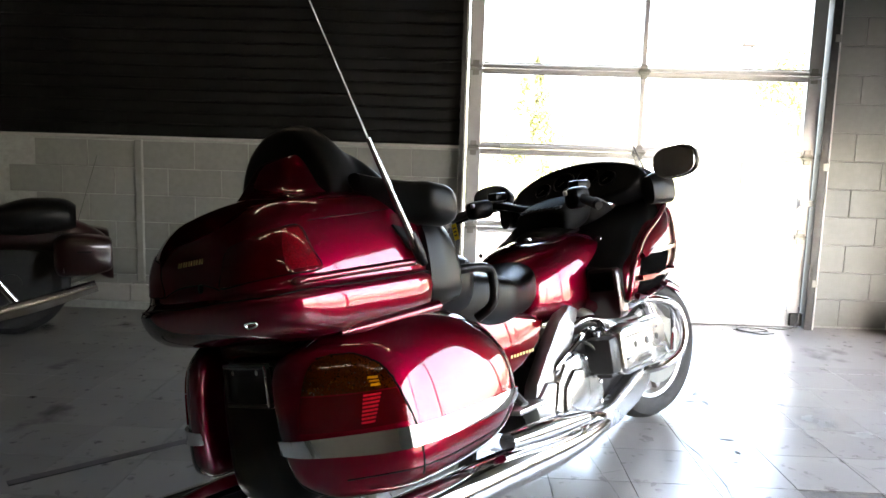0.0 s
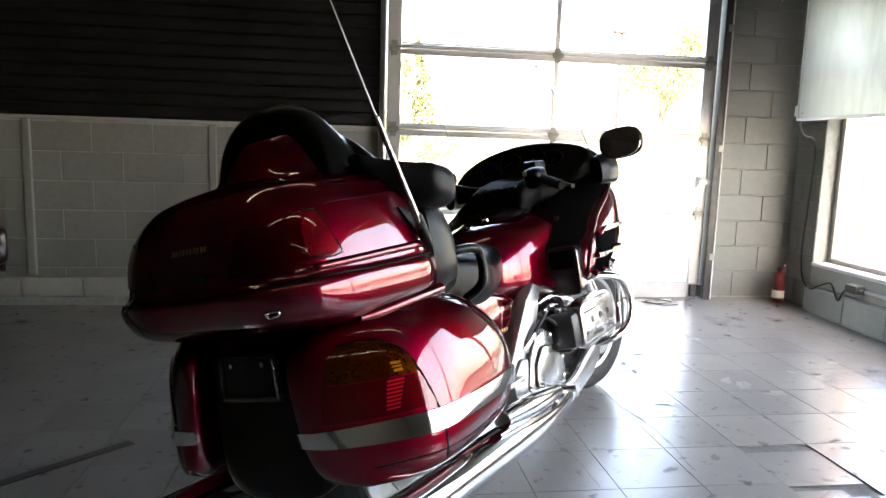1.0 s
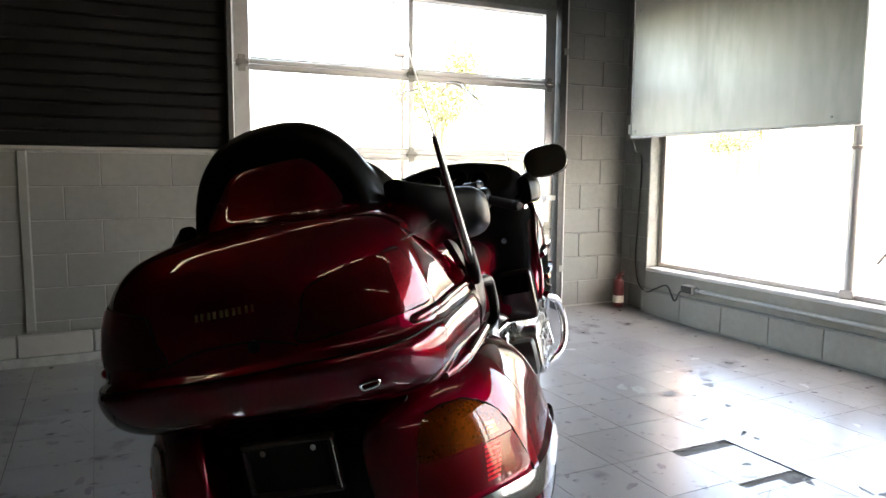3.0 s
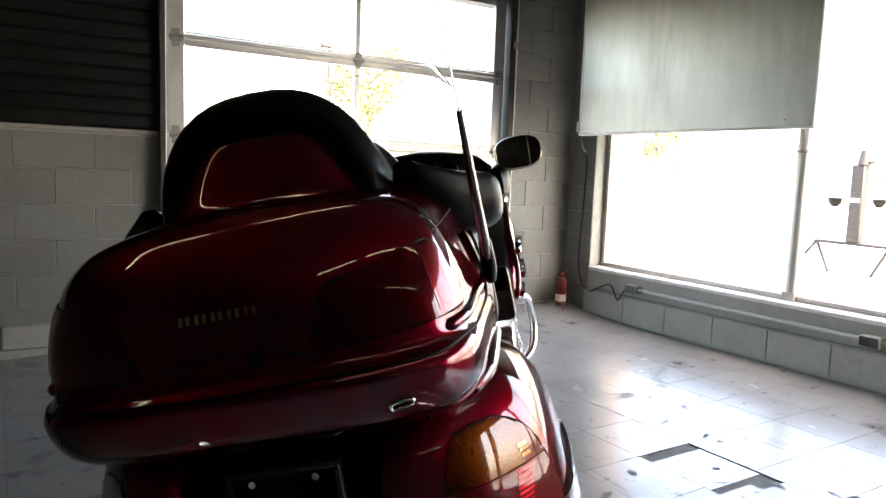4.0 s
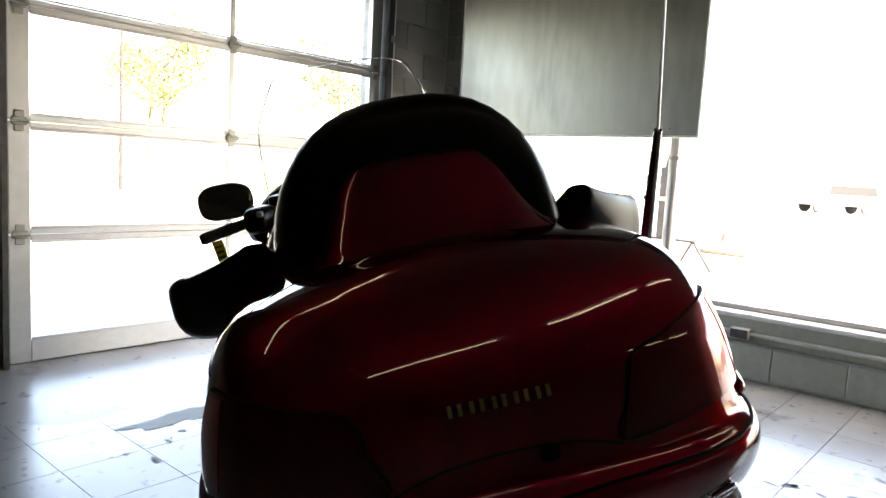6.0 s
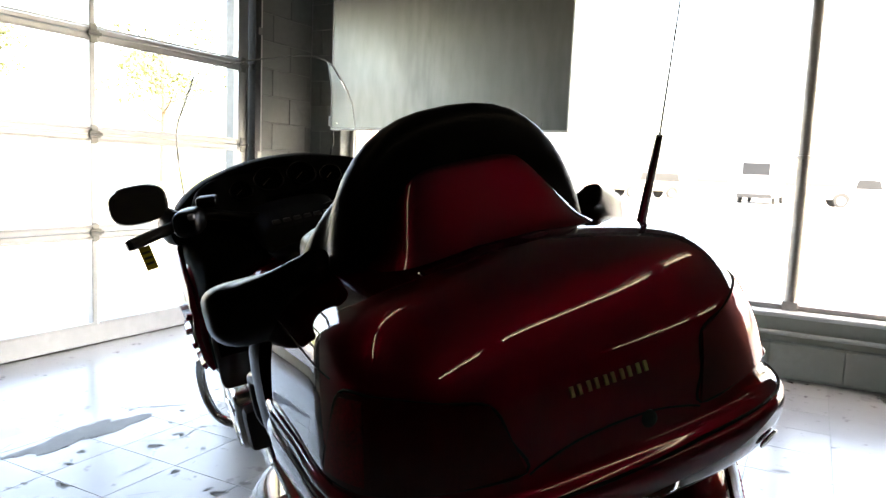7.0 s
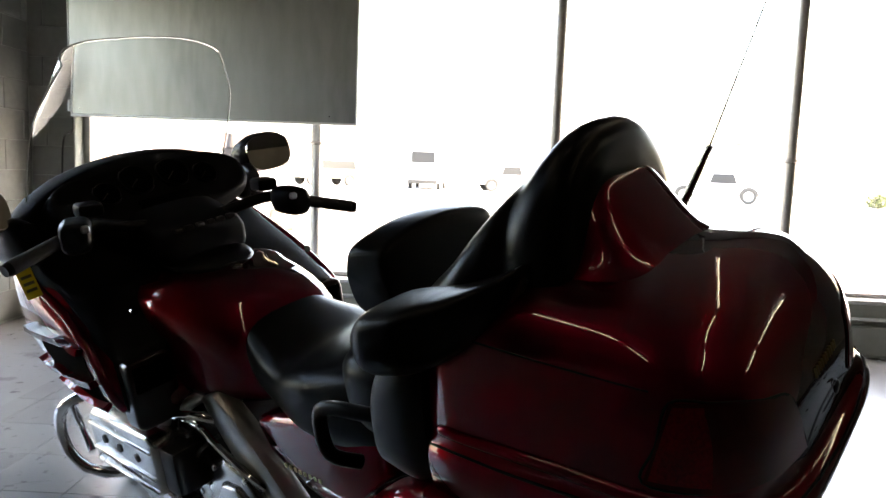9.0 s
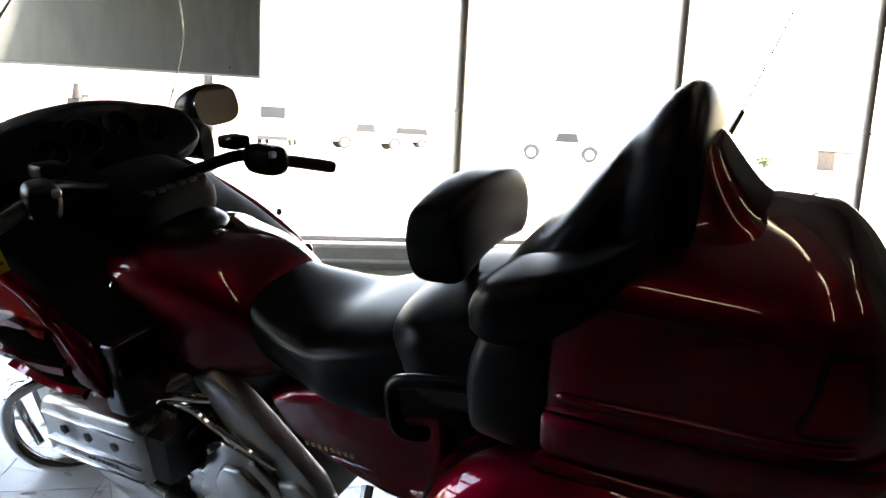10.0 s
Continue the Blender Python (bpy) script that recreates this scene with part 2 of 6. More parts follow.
def loft(stations, n=36, sub=5):
    """Stations along y: (y, cx, cz, half width, height above cz, height below cz, roundness above, roundness below)."""
    rings = []
    for y, cx, cz, hw, top, bot, e1, e2 in spline(stations, sub):
        ring = []
        for k in range(n):
            a = 2 * math.pi * k / n
            c, s = math.cos(a), math.sin(a)
            e = e1 if s >= 0 else e2
            ring.append((cx + hw * math.copysign(abs(c) ** (2 / e), c), y, cz + (top if s >= 0 else bot) * math.copysign(abs(s) ** (2 / e), s)))
        rings.append(ring)
    return rings_mesh(rings)


def tube(pts, r, seg=10, sub=5, closed=False, cap=True):
    """A round bar along a smooth line; r may be one radius or one a point."""
    rad = list(r) if isinstance(r, (list, tuple)) else [r] * len(pts)
    q = spline([(*p, w) for p, w in zip(pts, rad)], sub, closed)
    line = [Vector(a[:3]) for a in q]
    n = len(line)
    rings, up = [], None
    for i, p in enumerate(line):
        d = (line[(i + 1) % n] - line[i - 1]) if closed else (line[min(i + 1, n - 1)] - line[max(i - 1, 0)])
        d.normalize()
        if up is None:
            up = d.orthogonal().normalized()
        up = (up - d * up.dot(d)).normalized()
        side = d.cross(up)
        rings.append([p + (up * math.cos(2 * math.pi * k / seg) + side * math.sin(2 * math.pi * k / seg)) * q[i][3] for k in range(seg)])
    if closed:
        rings.append(rings[0])
    return rings_mesh(rings, cap=cap and not closed)


def lathe(profile, n=32, m=None):
    """Turn (radius, height) pairs round z; closed over the profile's ends."""
    bm = rings_mesh([[(r * math.cos(2 * math.pi * k / n), r * math.sin(2 * math.pi * k / n), h) for k in range(n)] for r, h in profile])
    return moved(bm, m) if m else bm


def prism(outline, x0, x1, r=0.0, seg=2):
    """A plate: outline in (y, z), from x0 to x1, edges rounded by r."""
    bm = bmesh.new()
    a = [bm.verts.new((x0, y, z)) for y, z in outline]
    b = [bm.verts.new((x1, y, z)) for y, z in outline]
    n = len(a)
    bm.faces.new(a)
    bm.faces.new(b[::-1])
    for k in range(n):
        bm.faces.new((a[k], b[k], b[(k + 1) % n], a[(k + 1) % n]))
    if r:
        bmesh.ops.recalc_face_normals(bm, faces=bm.faces)
        bmesh.ops.bevel(bm, geom=list(bm.edges), offset=r, segments=seg, profile=0.5, affect="EDGES")
    return bm


def onto(tree, net, off=0.003, sink=0.004, su=6, sv=4):
    """A thin piece that lies on another surface: a net of points (rows) refined, dropped on the surface, and given an edge."""
    rows = [spline(r, su) for r in net]
    cols = list(zip(*rows))
    cols = [spline(c, sv) for c in cols]
    top, bottom = [], []
    for c in cols:
        t, b = [], []
        for p in c:
            co, no, _, _ = tree.find_nearest(Vector(p))
            t.append(co + no * off)
            b.append(co - no * sink)
        top.append(t)
        bottom.append(b)
    bm = bmesh.new()
    T = [[bm.verts.new(p) for p in c] for c in top]
    B = [[bm.verts.new(p) for p in c] for c in bottom]
    for i in range(len(T) - 1):
        for j in range(len(T[0]) - 1):
            bm.faces.new((T[i][j], T[i + 1][j], T[i + 1][j + 1], T[i][j + 1]))
    rim_t = [T[i][0] for i in range(len(T))] + T[-1][1:] + [T[i][-1] for i in range(len(T) - 2, -1, -1)] + T[0][-2:0:-1]
    rim_b = [B[i][0] for i in range(len(B))] + B[-1][1:] + [B[i][-1] for i in range(len(B) - 2, -1, -1)] + B[0][-2:0:-1]
    n = len(rim_t)
    for k in range(n):
        bm.faces.new((rim_t[k], rim_b[k], rim_b[(k + 1) % n], rim_t[(k + 1) % n]))
    for v in [v for v in bm.verts if not v.link_faces]:
        bm.verts.remove(v)
    return bm


def tree_of(bm):
    bmesh.ops.recalc_face_normals(bm, faces=bm.faces)
    return BVHTree.FromBMesh(bm)


def flip(net):
    """The same net on the other side."""
    return [[(-p[0], p[1], p[2]) for p in r] for r in net]


def structure(name, bm, material, label, category="", parent=None):
    ob = part(name, bm, material, parent, "", 30)
    return tagged(ob, label, category or name.split("_")[0], "", "structure")

# ---- the room ----
WALL_Y, WALL_X, GLASS_X, CEIL = 5.21, 3.27, 3.41, 3.1
DOOR_X0, DOOR_X1, DOOR_TOP = 0.165, 2.55, 2.33
BW, BH = 0.386, 0.193

ground = structure("ground", box(-3000, 3000, -3000, 3000, -0.5, -0.06), "asphalt", "pale sunlit concrete forecourt outside the building", "ground")
floor = structure("floor", box(-6.2, 3.6, -5.2, 5.46, -0.055, -0.006), "slab", "dark screed under worn light grey vinyl floor tiles", "floor")
ramp = bmesh.new()
_v = [ramp.verts.new(p) for p in ((0.1, 4.3, -0.002), (3.27, 4.3, -0.002), (3.27, 5.2, 0.045), (0.1, 5.2, 0.045), (0.1, 5.5, 0.045), (3.27, 5.5, 0.045),
                                  (0.1, 4.3, -0.05), (3.27, 4.3, -0.05), (3.27, 5.5, -0.05), (0.1, 5.5, -0.05), (-0.9, 5.2, -0.002))]
for f in ((0, 1, 2, 3), (3, 2, 5, 4), (6, 9, 8, 7), (0, 6, 7, 1), (4, 5, 8, 9), (0, 3, 10), (3, 4, 10), (0, 10, 6), (4, 9, 10), (6, 10, 9), (1, 7, 8, 5, 2)):
    ramp.faces.new([_v[k] for k in f])
structure("floor_ramp", ramp, "tile", "light grey floor rising gently to the door", "floor")
ceiling = structure("ceiling", box(-6.2, 3.6, -5.2, 5.45, CEIL, CEIL + 0.15), "ceiling", "dark brownish painted ceiling", "ceiling")
wall_south = structure("wall_south", box(-6.2, 3.6, -5.2, -5.0, -0.05, CEIL), "pale_wall", "plain beige back wall in shade", "wall")
# out of view; its dark tone keeps bounce off the bike's left side
wall_west = structure("wall_west", box(-6.2, -6.0, -5.0, 5.25, -0.05, CEIL), "dark_wall", "plain side wall, unseen and dark to cut bounce light", "wall")

# north wall: block below, black siding above, opening with the glazed door, block pier
wall_north = structure("wall_north", join(
    box(-6.2, DOOR_X0 - 0.02, WALL_Y + 0.0055, 5.45, -0.05, CEIL),
    box(DOOR_X0 - 0.02, DOOR_X1 + 0.05, WALL_Y + 0.03, 5.45, DOOR_TOP, CEIL),
    box(DOOR_X1 + 0.05, 3.6, WALL_Y + 0.0055, 5.45, -0.05, CEIL)), "mortar", "grey painted concrete block wall", "wall")
siding = structure("siding", box(-6.0, DOOR_X0 - 0.025, WALL_Y - 0.012, WALL_Y + 0.01, 1.245, CEIL), "black_siding", "black painted siding over the block wall", "wall")
cap = structure("trim_1", box(-6.0, DOOR_X0 - 0.03, WALL_Y - 0.02, WALL_Y + 0.01, 1.222, 1.243, 0.004), "curb", "pale painted ledge on the block wall", "trim")
jamb = structure("trim_2", box(DOOR_X0 - 0.022, DOOR_X0 - 0.006, WALL_Y - 0.03, WALL_Y + 0.01, 0, CEIL, 0.003), "white_trim", "white painted metal edge strip beside the door", "trim")
structure("trim_3", join(box(-1.02, -0.965, WALL_Y - 0.012, WALL_Y + 0.01, 0.19, 1.22, 0.008), box(-2.19, -2.13, WALL_Y - 0.012, WALL_Y + 0.01, 0.19, 1.22, 0.008)), "block", "narrow painted ribs on the block wall", "trim")

# east wall: low block parapet, window band, jamb, unseen infill that blocks daylight
wall_east = structure("wall_east", join(
    box(WALL_X + 0.006, 3.6, -5.0, WALL_Y + 0.01, -0.05, 0.345),
    box(WALL_X + 0.006, 3.6, 4.915, WALL_Y + 0.01, 0.345, CEIL),
    # unseen wall past the window's end, added to darken the bike's rear
    box(WALL_X + 0.006, 3.6, -5.0, -2.0, 0.345, CEIL),
    box(WALL_X + 0.006, 3.6, -2.0, 3.36, 2.46, CEIL),
    # solid infill hidden behind the panel, added to keep the pier dark
    box(WALL_X + 0.006, 3.6, 3.36, 4.915, 1.48, CEIL)), "mortar", "low grey painted block wall below a shop window, unseen infill blocks daylight", "wall")
sill = structure("window_sill", box(WALL_X - 0.012, GLASS_X + 0.05, -2.0, 4.915, 0.347, 0.374, 0.006), "sill", "pale painted sill along the shop window", "sill")
plate = structure("trim_4", box(WALL_X - 0.004, WALL_X + 0.01, -5.0, 4.915, 0.212, 0.345), "bounce_lit_block", "smooth painted band under the window sill", "trim")


def pane(name, x0, x1, y0, y1, z0, z1, parent=None):
    ob = part(name, box(x0, x1, y0, y1, z0, z1), "glass", parent)
    ob.visible_shadow = False
    return ob


window = tagged(new("window_1"), "tall shop window with slim metal mullions", "window", "", "structure")
ZW = 2.46
part("window_frame", join(
    box(GLASS_X - 0.03, GLASS_X + 0.04, -2.0, 4.91, 0.375, 0.405, 0.004),
    box(GLASS_X - 0.03, GLASS_X + 0.04, -2.0, 3.355, ZW - 0.05, ZW, 0.004),
    box(GLASS_X - 0.03, GLASS_X + 0.04, 3.365, 4.91, 1.43, 1.478, 0.004),
    box(GLASS_X - 0.03, GLASS_X + 0.04, -1.995, -1.955, 0.405, ZW - 0.05, 0.004),
    box(GLASS_X - 0.03, GLASS_X + 0.04, 4.87, 4.91, 0.405, 1.43, 0.004)), "bronze_alu", window)
_edges = [4.87]
for y in (3.315, 1.705, 0.135, -1.45):
    mull = part("mullion", join(lathe([(0.036, 0.0), (0.036, ZW - 0.46)], 14, Matrix.Translation((GLASS_X - 0.012, y, 0.405))),
                                box(GLASS_X - 0.01, GLASS_X + 0.03, y - 0.034, y + 0.034, 0.405, ZW - 0.05)), "alu" if y > 3 else "bronze_alu", window)
    part("collar", lathe([(0.037, 0), (0.043, 0.004), (0.043, 0.02), (0.037, 0.024)], 14, Matrix.Translation((GLASS_X - 0.012, y, 1.262))), "bronze_alu", mull)
    part("foot", box(GLASS_X - 0.05, GLASS_X + 0.02, y - 0.045, y + 0.045, 0.375, 0.43, 0.006), "bronze_alu", mull)
    _edges.append(y)
_edges.append(-1.965)
for a, b in zip(_edges, _edges[1:]):
    pane("pane", GLASS_X + 0.012, GLASS_X + 0.018, b + 0.01, a - 0.01, 0.4, 1.44 if a > 4 else ZW - 0.04, window)

# glazed overhead door
door = tagged(new("door_1"), "closed glazed aluminium overhead door with hinged sections", "overhead door", "", "structure")
ROWS_Z = [0.045, 0.686, 1.232, 1.776, DOOR_TOP]
for i, (z0, z1) in enumerate(zip(ROWS_Z, ROWS_Z[1:])):
    lo, hi = (0.115, 0.03) if i == 0 else (0.03, 0.03)
    y0, y1 = WALL_Y - 0.02, WALL_Y + 0.025
    section = part("section", join(
        box(DOOR_X0, 0.26, y0, y1, z0 + 0.002, z1 - 0.002, 0.003), box(2.455, DOOR_X1, y0, y1, z0 + 0.002, z1 - 0.002, 0.003),
        box(1.337, 1.372, y0 + 0.004, y1, z0 + lo, z1 - hi, 0.003),
        box(0.26, 2.455, y0, y1, z0 + 0.002, z0 + lo, 0.004), box(0.26, 2.455, y0, y1, z1 - hi, z1 - 0.002, 0.004)), "alu", door)
    for x0, x1 in ((0.262, 1.336), (1.373, 2.453)):
        pane("pane", x0, x1, WALL_Y, WALL_Y + 0.006, z0 + lo + 0.001, z1 - hi - 0.001, section)
    part("bead", join(*[box(a, b, y0 - 0.006, y0 + 0.002, c, d, 0.002) for x0, x1 in ((0.262, 1.336), (1.373, 2.453)) for a, b, c, d in
                        ((x0, x1, z0 + lo, z0 + lo + 0.012), (x0, x1, z1 - hi - 0.012, z1 - hi))]), "alu", section)
    if i:
        for x in (0.212, 1.355, 2.496):
            hinge = part("hinge", join(box(x - 0.022, x + 0.022, y0 - 0.008, y0, z0 - 0.05, z0 + 0.05, 0.003), box(x - 0.035, x + 0.035, y0 - 0.012, y0 - 0.002, z0 - 0.02, z0 + 0.02, 0.004),
                                       moved(lathe([(0.009, -0.04), (0.009, 0.04)], 10), Matrix.Translation((x, y0 - 0.014, z0)) @ Matrix.Rotation(radians(90), 4, "Y"))), "steel", section)
            if x != 1.355:
                s = 1 if x > 1 else -1
                part("roller", moved(lathe([(0.022, -0.008), (0.022, 0.008)], 14), Matrix.Translation((x + s * 0.075, y0 - 0.02, z0)) @ Matrix.Rotation(radians(90), 4, "Y")), "track", hinge)
part("bottom_seal", box(DOOR_X0, DOOR_X1, WALL_Y - 0.015, WALL_Y + 0.02, 0.043, 0.05), "rubber", door)
part("latch", join(box(2.47, 2.56, WALL_Y - 0.05, WALL_Y - 0.022, 0.9, 0.94, 0.004), box(2.46, 2.5, WALL_Y - 0.035, WALL_Y - 0.02, 0.88, 0.96, 0.004)), "white_trim", door)
part("bottom_bracket", box(2.47, 2.56, WALL_Y - 0.045, WALL_Y - 0.021, 0.06, 0.15, 0.006), "track", door)
track_r = tagged(new("door_track"), "dark steel guide track beside the overhead door", "door track")
track_r.location = (2.57, WALL_Y - 0.03, 0.045)
part("channel", join(box(0.0, 0.04, -0.05, 0.045, 0, 2.9), box(-0.012, 0.0, -0.05, -0.044, 0, 2.9)), "track", track_r)
for z in (0.3, 1.1, 1.95, 2.37):
    part("bracket", box(0.012, 0.05, -0.054, -0.05, z, z + 0.05, 0.002), "steel", track_r)
part("edge_strip", box(0.042, 0.052, -0.052, 0.045, 0, 2.9, 0.002), "white_trim", track_r)
track_l = tagged(new("door_track"), "dark steel guide track beside the overhead door", "door track")
track_l.location = (DOOR_X0 - 0.05, WALL_Y - 0.034, 0.0)
part("channel", box(0.0, 0.028, -0.05, 0.018, 0.0, 2.9), "track", track_l)

# hanging sheet metal panel in front of the window
panel = empty("hanging_panel", Matrix.Translation((2.898, 3.856, 1.368)) @ Matrix.Rotation(radians(-1.1), 4, 'Z'), "dull galvanised sheet metal panel with pale edging hung before the window", "metal panel")
part("sheet", box(0.0, 0.02, -0.88, 0.88, 0.012, 1.35, 0.003), "steel", panel)
part("bottom_edge", box(-0.006, 0.026, -0.887, 0.887, 0.0, 0.014, 0.003), "white_trim", panel)
part("side_edge", box(-0.006, 0.026, 0.878, 0.887, 0.014, 1.35, 0.002), "white_trim", panel)
part("side_edge", box(-0.006, 0.026, -0.887, -0.878, 0.014, 1.35, 0.002), "white_trim", panel)
for y in (-0.6, 0.6):
    part("hanger", tube([(0.01, y, 1.34), (0.01, y, CEIL - 1.368)], 0.006, 8, 1), "steel", panel)
for y, z in ((0.83, 0.05), (-0.72, 0.05), (-0.83, 1.0), (0.83, 0.9)):
    part("screw", moved(lathe([(0.006, 0), (0.004, 0.003)], 10), Matrix.Translation((-0.0005, y, z)) @ Matrix.Rotation(radians(-90), 4, "Y")), "chrome", panel)
part("tab", box(-0.012, 0.01, 0.888, 0.903, 0.03, 0.1, 0.002), "white_trim", panel)

# conduit, outlet boxes and cable on the low wall
conduit = empty("conduit", Matrix.Translation((WALL_X - 0.03, 4.385, 0.272)), "grey painted electrical conduit along the low wall", "conduit")
part("pipe", tube([(0, 0, 0), (0, -2.0, -0.01), (0, -7.0, -0.03)], 0.013, 10, 3), "conduit", conduit)
part("connector", moved(lathe([(0.018, 0), (0.018, 0.05)], 12), Matrix.Translation((0, -0.01, 0)) @ Matrix.Rotation(radians(90), 4, "X")), "steel", conduit)
for y, z in ((4.42, 0.272), (2.75, 0.262), (1.0, 0.25)):
    ob = empty("outlet_box", Matrix.Translation((WALL_X - 0.035, y, z)), "grey metal outlet box on the conduit", "outlet", "outlet boxes on the conduit")
    part("case", box(-0.03, 0.032, -0.055, 0.055, -0.03, 0.03, 0.005), "conduit", ob)
    part("cover", box(-0.036, -0.03, -0.05, 0.05, -0.026, 0.026, 0.003), "track", ob)
cable = empty("power_cable", Matrix.Translation((0, 0, 0)), "black power cable hanging down the wall to an outlet", "cable")
part("cord", tube([(2.93, 4.74, 1.38), (3.0, 4.78, 1.28), (3.24, 4.98, 1.22), (3.25, 5.0, 0.8), (3.25, 5.02, 0.45), (3.24, 4.97, 0.25), (3.22, 4.85, 0.19), (3.21, 4.74, 0.23), (3.21, 4.62, 0.27), (3.21, 4.54, 0.17), (3.21, 4.49, 0.24), (3.225, 4.45, 0.272)], 0.006, 8, 6), "cable", cable)
part("plug", box(3.2, 3.235, 4.425, 4.475, 0.259, 0.287, 0.006), "cable", cable)

# fire extinguisher on the floor in the corner
ext = empty("fire_extinguisher", Matrix.Translation((3.12, 5.06, 0.045)), "small dark red fire extinguisher with paper label on the floor", "fire extinguisher")
part("cylinder", lathe([(0.0, 0), (0.038, 0.0), (0.042, 0.01), (0.042, 0.19), (0.036, 0.215), (0.016, 0.228), (0.016, 0.24)], 20), "ext_red", ext)
part("label", lathe([(0.0432, 0.035), (0.0435, 0.036), (0.0435, 0.09), (0.0432, 0.091)], 20), "paper", ext)
part("valve", join(box(-0.012, 0.012, -0.02, 0.02, 0.24, 0.262, 0.003), tube([(0, -0.01, 0.262), (0, -0.05, 0.285)], 0.006, 8, 2), tube([(0, -0.01, 0.25), (0, -0.06, 0.255)], 0.005, 8, 2)), "ext_red", ext)

# door cables and loose wire on the floor
for pts, lab in (([(2.05, 5.07, 0.043), (2.15, 5.02, 0.04), (2.28, 5.06, 0.043), (2.2, 5.12, 0.046), (2.08, 5.09, 0.044), (2.18, 4.98, 0.038), (2.3, 5.0, 0.04)], "loose dark wire on the floor by the door"),
                 ([(2.52, 5.15, 0.2), (2.5, 5.13, 0.08), (2.42, 5.1, 0.05), (2.3, 5.11, 0.049)], "slack door cable by the bottom bracket")):
    w = empty("loose_wire", Matrix.Translation((0, 0, 0)), lab, "wire")
    part("strand", tube(pts, 0.0035, 6, 6), "track", w)

# ceiling strip lights
for x, y in ((-1.9, 3.4), (-0.4, 3.4), (-1.9, 0.6), (-0.4, 0.6), (1.1, 0.6), (-0.4, -2.2), (1.1, -2.2)):
    lamp = empty("strip_light", Matrix.Translation((x, y, CEIL)), "fluorescent strip light under the ceiling", "ceiling light", "strip lights")
    part("housing", box(-0.66, 0.66, -0.06, 0.06, -0.06, 0.0, 0.008), "fixture", lamp)
    part("tube", moved(lathe([(0.004, -0.6), (0.004, 0.6)], 12), Matrix.Translation((0, 0, -0.085)) @ Matrix.Rotation(radians(90), 4, "Y")), "tube", lamp)
    for s in (-1, 1):
        part("socket", box(s * 0.6 - 0.012, s * 0.6 + 0.012, -0.02, 0.02, -0.1, -0.06, 0.003), "fixture", lamp)

# ---- the touring motorcycle, leaning on its side stand ----
_f, _th = Vector((0.62, 0.785, 0)).normalized(), 0.225
_r = Vector((_f.y, -_f.x, 0))
_ub = Vector((0, 0, 1)) * math.cos(_th) - _r * math.sin(_th)
_rb = _r * math.cos(_th) + Vector((0, 0, 1)) * math.sin(_th)
BIKE = Matrix(((_rb.x, _f.x, _ub.x, -0.2922), (_rb.y, _f.y, _ub.y, 1.6923), (_rb.z, _f.z, _ub.z, -0.0012), (0, 0, 0, 1)))
bike = empty("touring_motorcycle", BIKE, "candy red touring motorcycle with trunk and saddlebags leaning on its stand", "motorcycle")


def bp(name, bm, material, parent=None, label="", sharp=38):
    return part(name, bm, material, parent or bike, label, sharp)


# trunk
def rear_rings(rows, p, ys, yf, n=61, sub=5):
    """Plan outlines stacked upwards, rounded at the rear: (half width, rear y, rear z, rise towards the front)."""
    rings = []
    for w, yr, z, dz in spline(rows, sub):
        ring = [(-w * 0.96, yf), (-w * 1.01, yf - 0.02), (-w * 1.02, yf - 0.08)]
        for k in range(n):
            a = math.pi * (k / (n - 1) - 0.5)
            c, q = abs(math.cos(a)), math.sin(a)
            ring.append((w * math.copysign(abs(q) ** (2 / p), q), ys - (ys - yr) * c ** (2 / p)))
        ring += [(w * 1.02, yf - 0.08), (w * 1.01, yf - 0.02), (w * 0.96, yf)]
        rings.append([(x, y, z + dz * (y - yr) / (yf - yr)) for x, y in ring])
    return rings_mesh(rings)


TRUNK = [(0.20, 0.16, 0.697, 0), (0.26, 0.1, 0.698, 0), (0.302, 0.045, 0.707, 0), (0.323, 0.003, 0.73, 0), (0.332, -0.02, 0.76, 0), (0.334, -0.03, 0.788, 0), (0.331, -0.026, 0.804, 0), (0.3225, -0.010, 0.818, 0), (0.3205, -0.004, 0.832, 0),
         (0.319, -0.001, 0.853, 0.002), (0.314, 0.002, 0.885, 0.006), (0.307, 0.009, 0.915, 0.01), (0.297, 0.024, 0.948, 0.012), (0.286, 0.043, 0.975, 0.012), (0.27, 0.062, 0.996, 0.012), (0.246, 0.08, 1.013, 0.012), (0.212, 0.098, 1.024, 0.014), (0.168, 0.116, 1.033, 0.016), (0.115, 0.136, 1.041, 0.016), (0.05, 0.16, 1.048, 0.016)]
_bm = rear_rings(TRUNK, 4.0, 0.25, 0.47)
trunk_tree = tree_of(_bm)
trunk = bp("trunk", _bm, "red", None, "candy red trunk with a rounded lid")


def trunk_line(name, pts, r):
    """A thin dark joint laid round the trunk, mirrored to both sides."""
    pts = pts + [(-x, y, z) for x, y, z in pts[-2::-1]]
    return bp(name, tube([tuple(trunk_tree.find_nearest(Vector(q))[0]) for q in spline(pts, 8)], r, 6, 1), "seam", trunk)


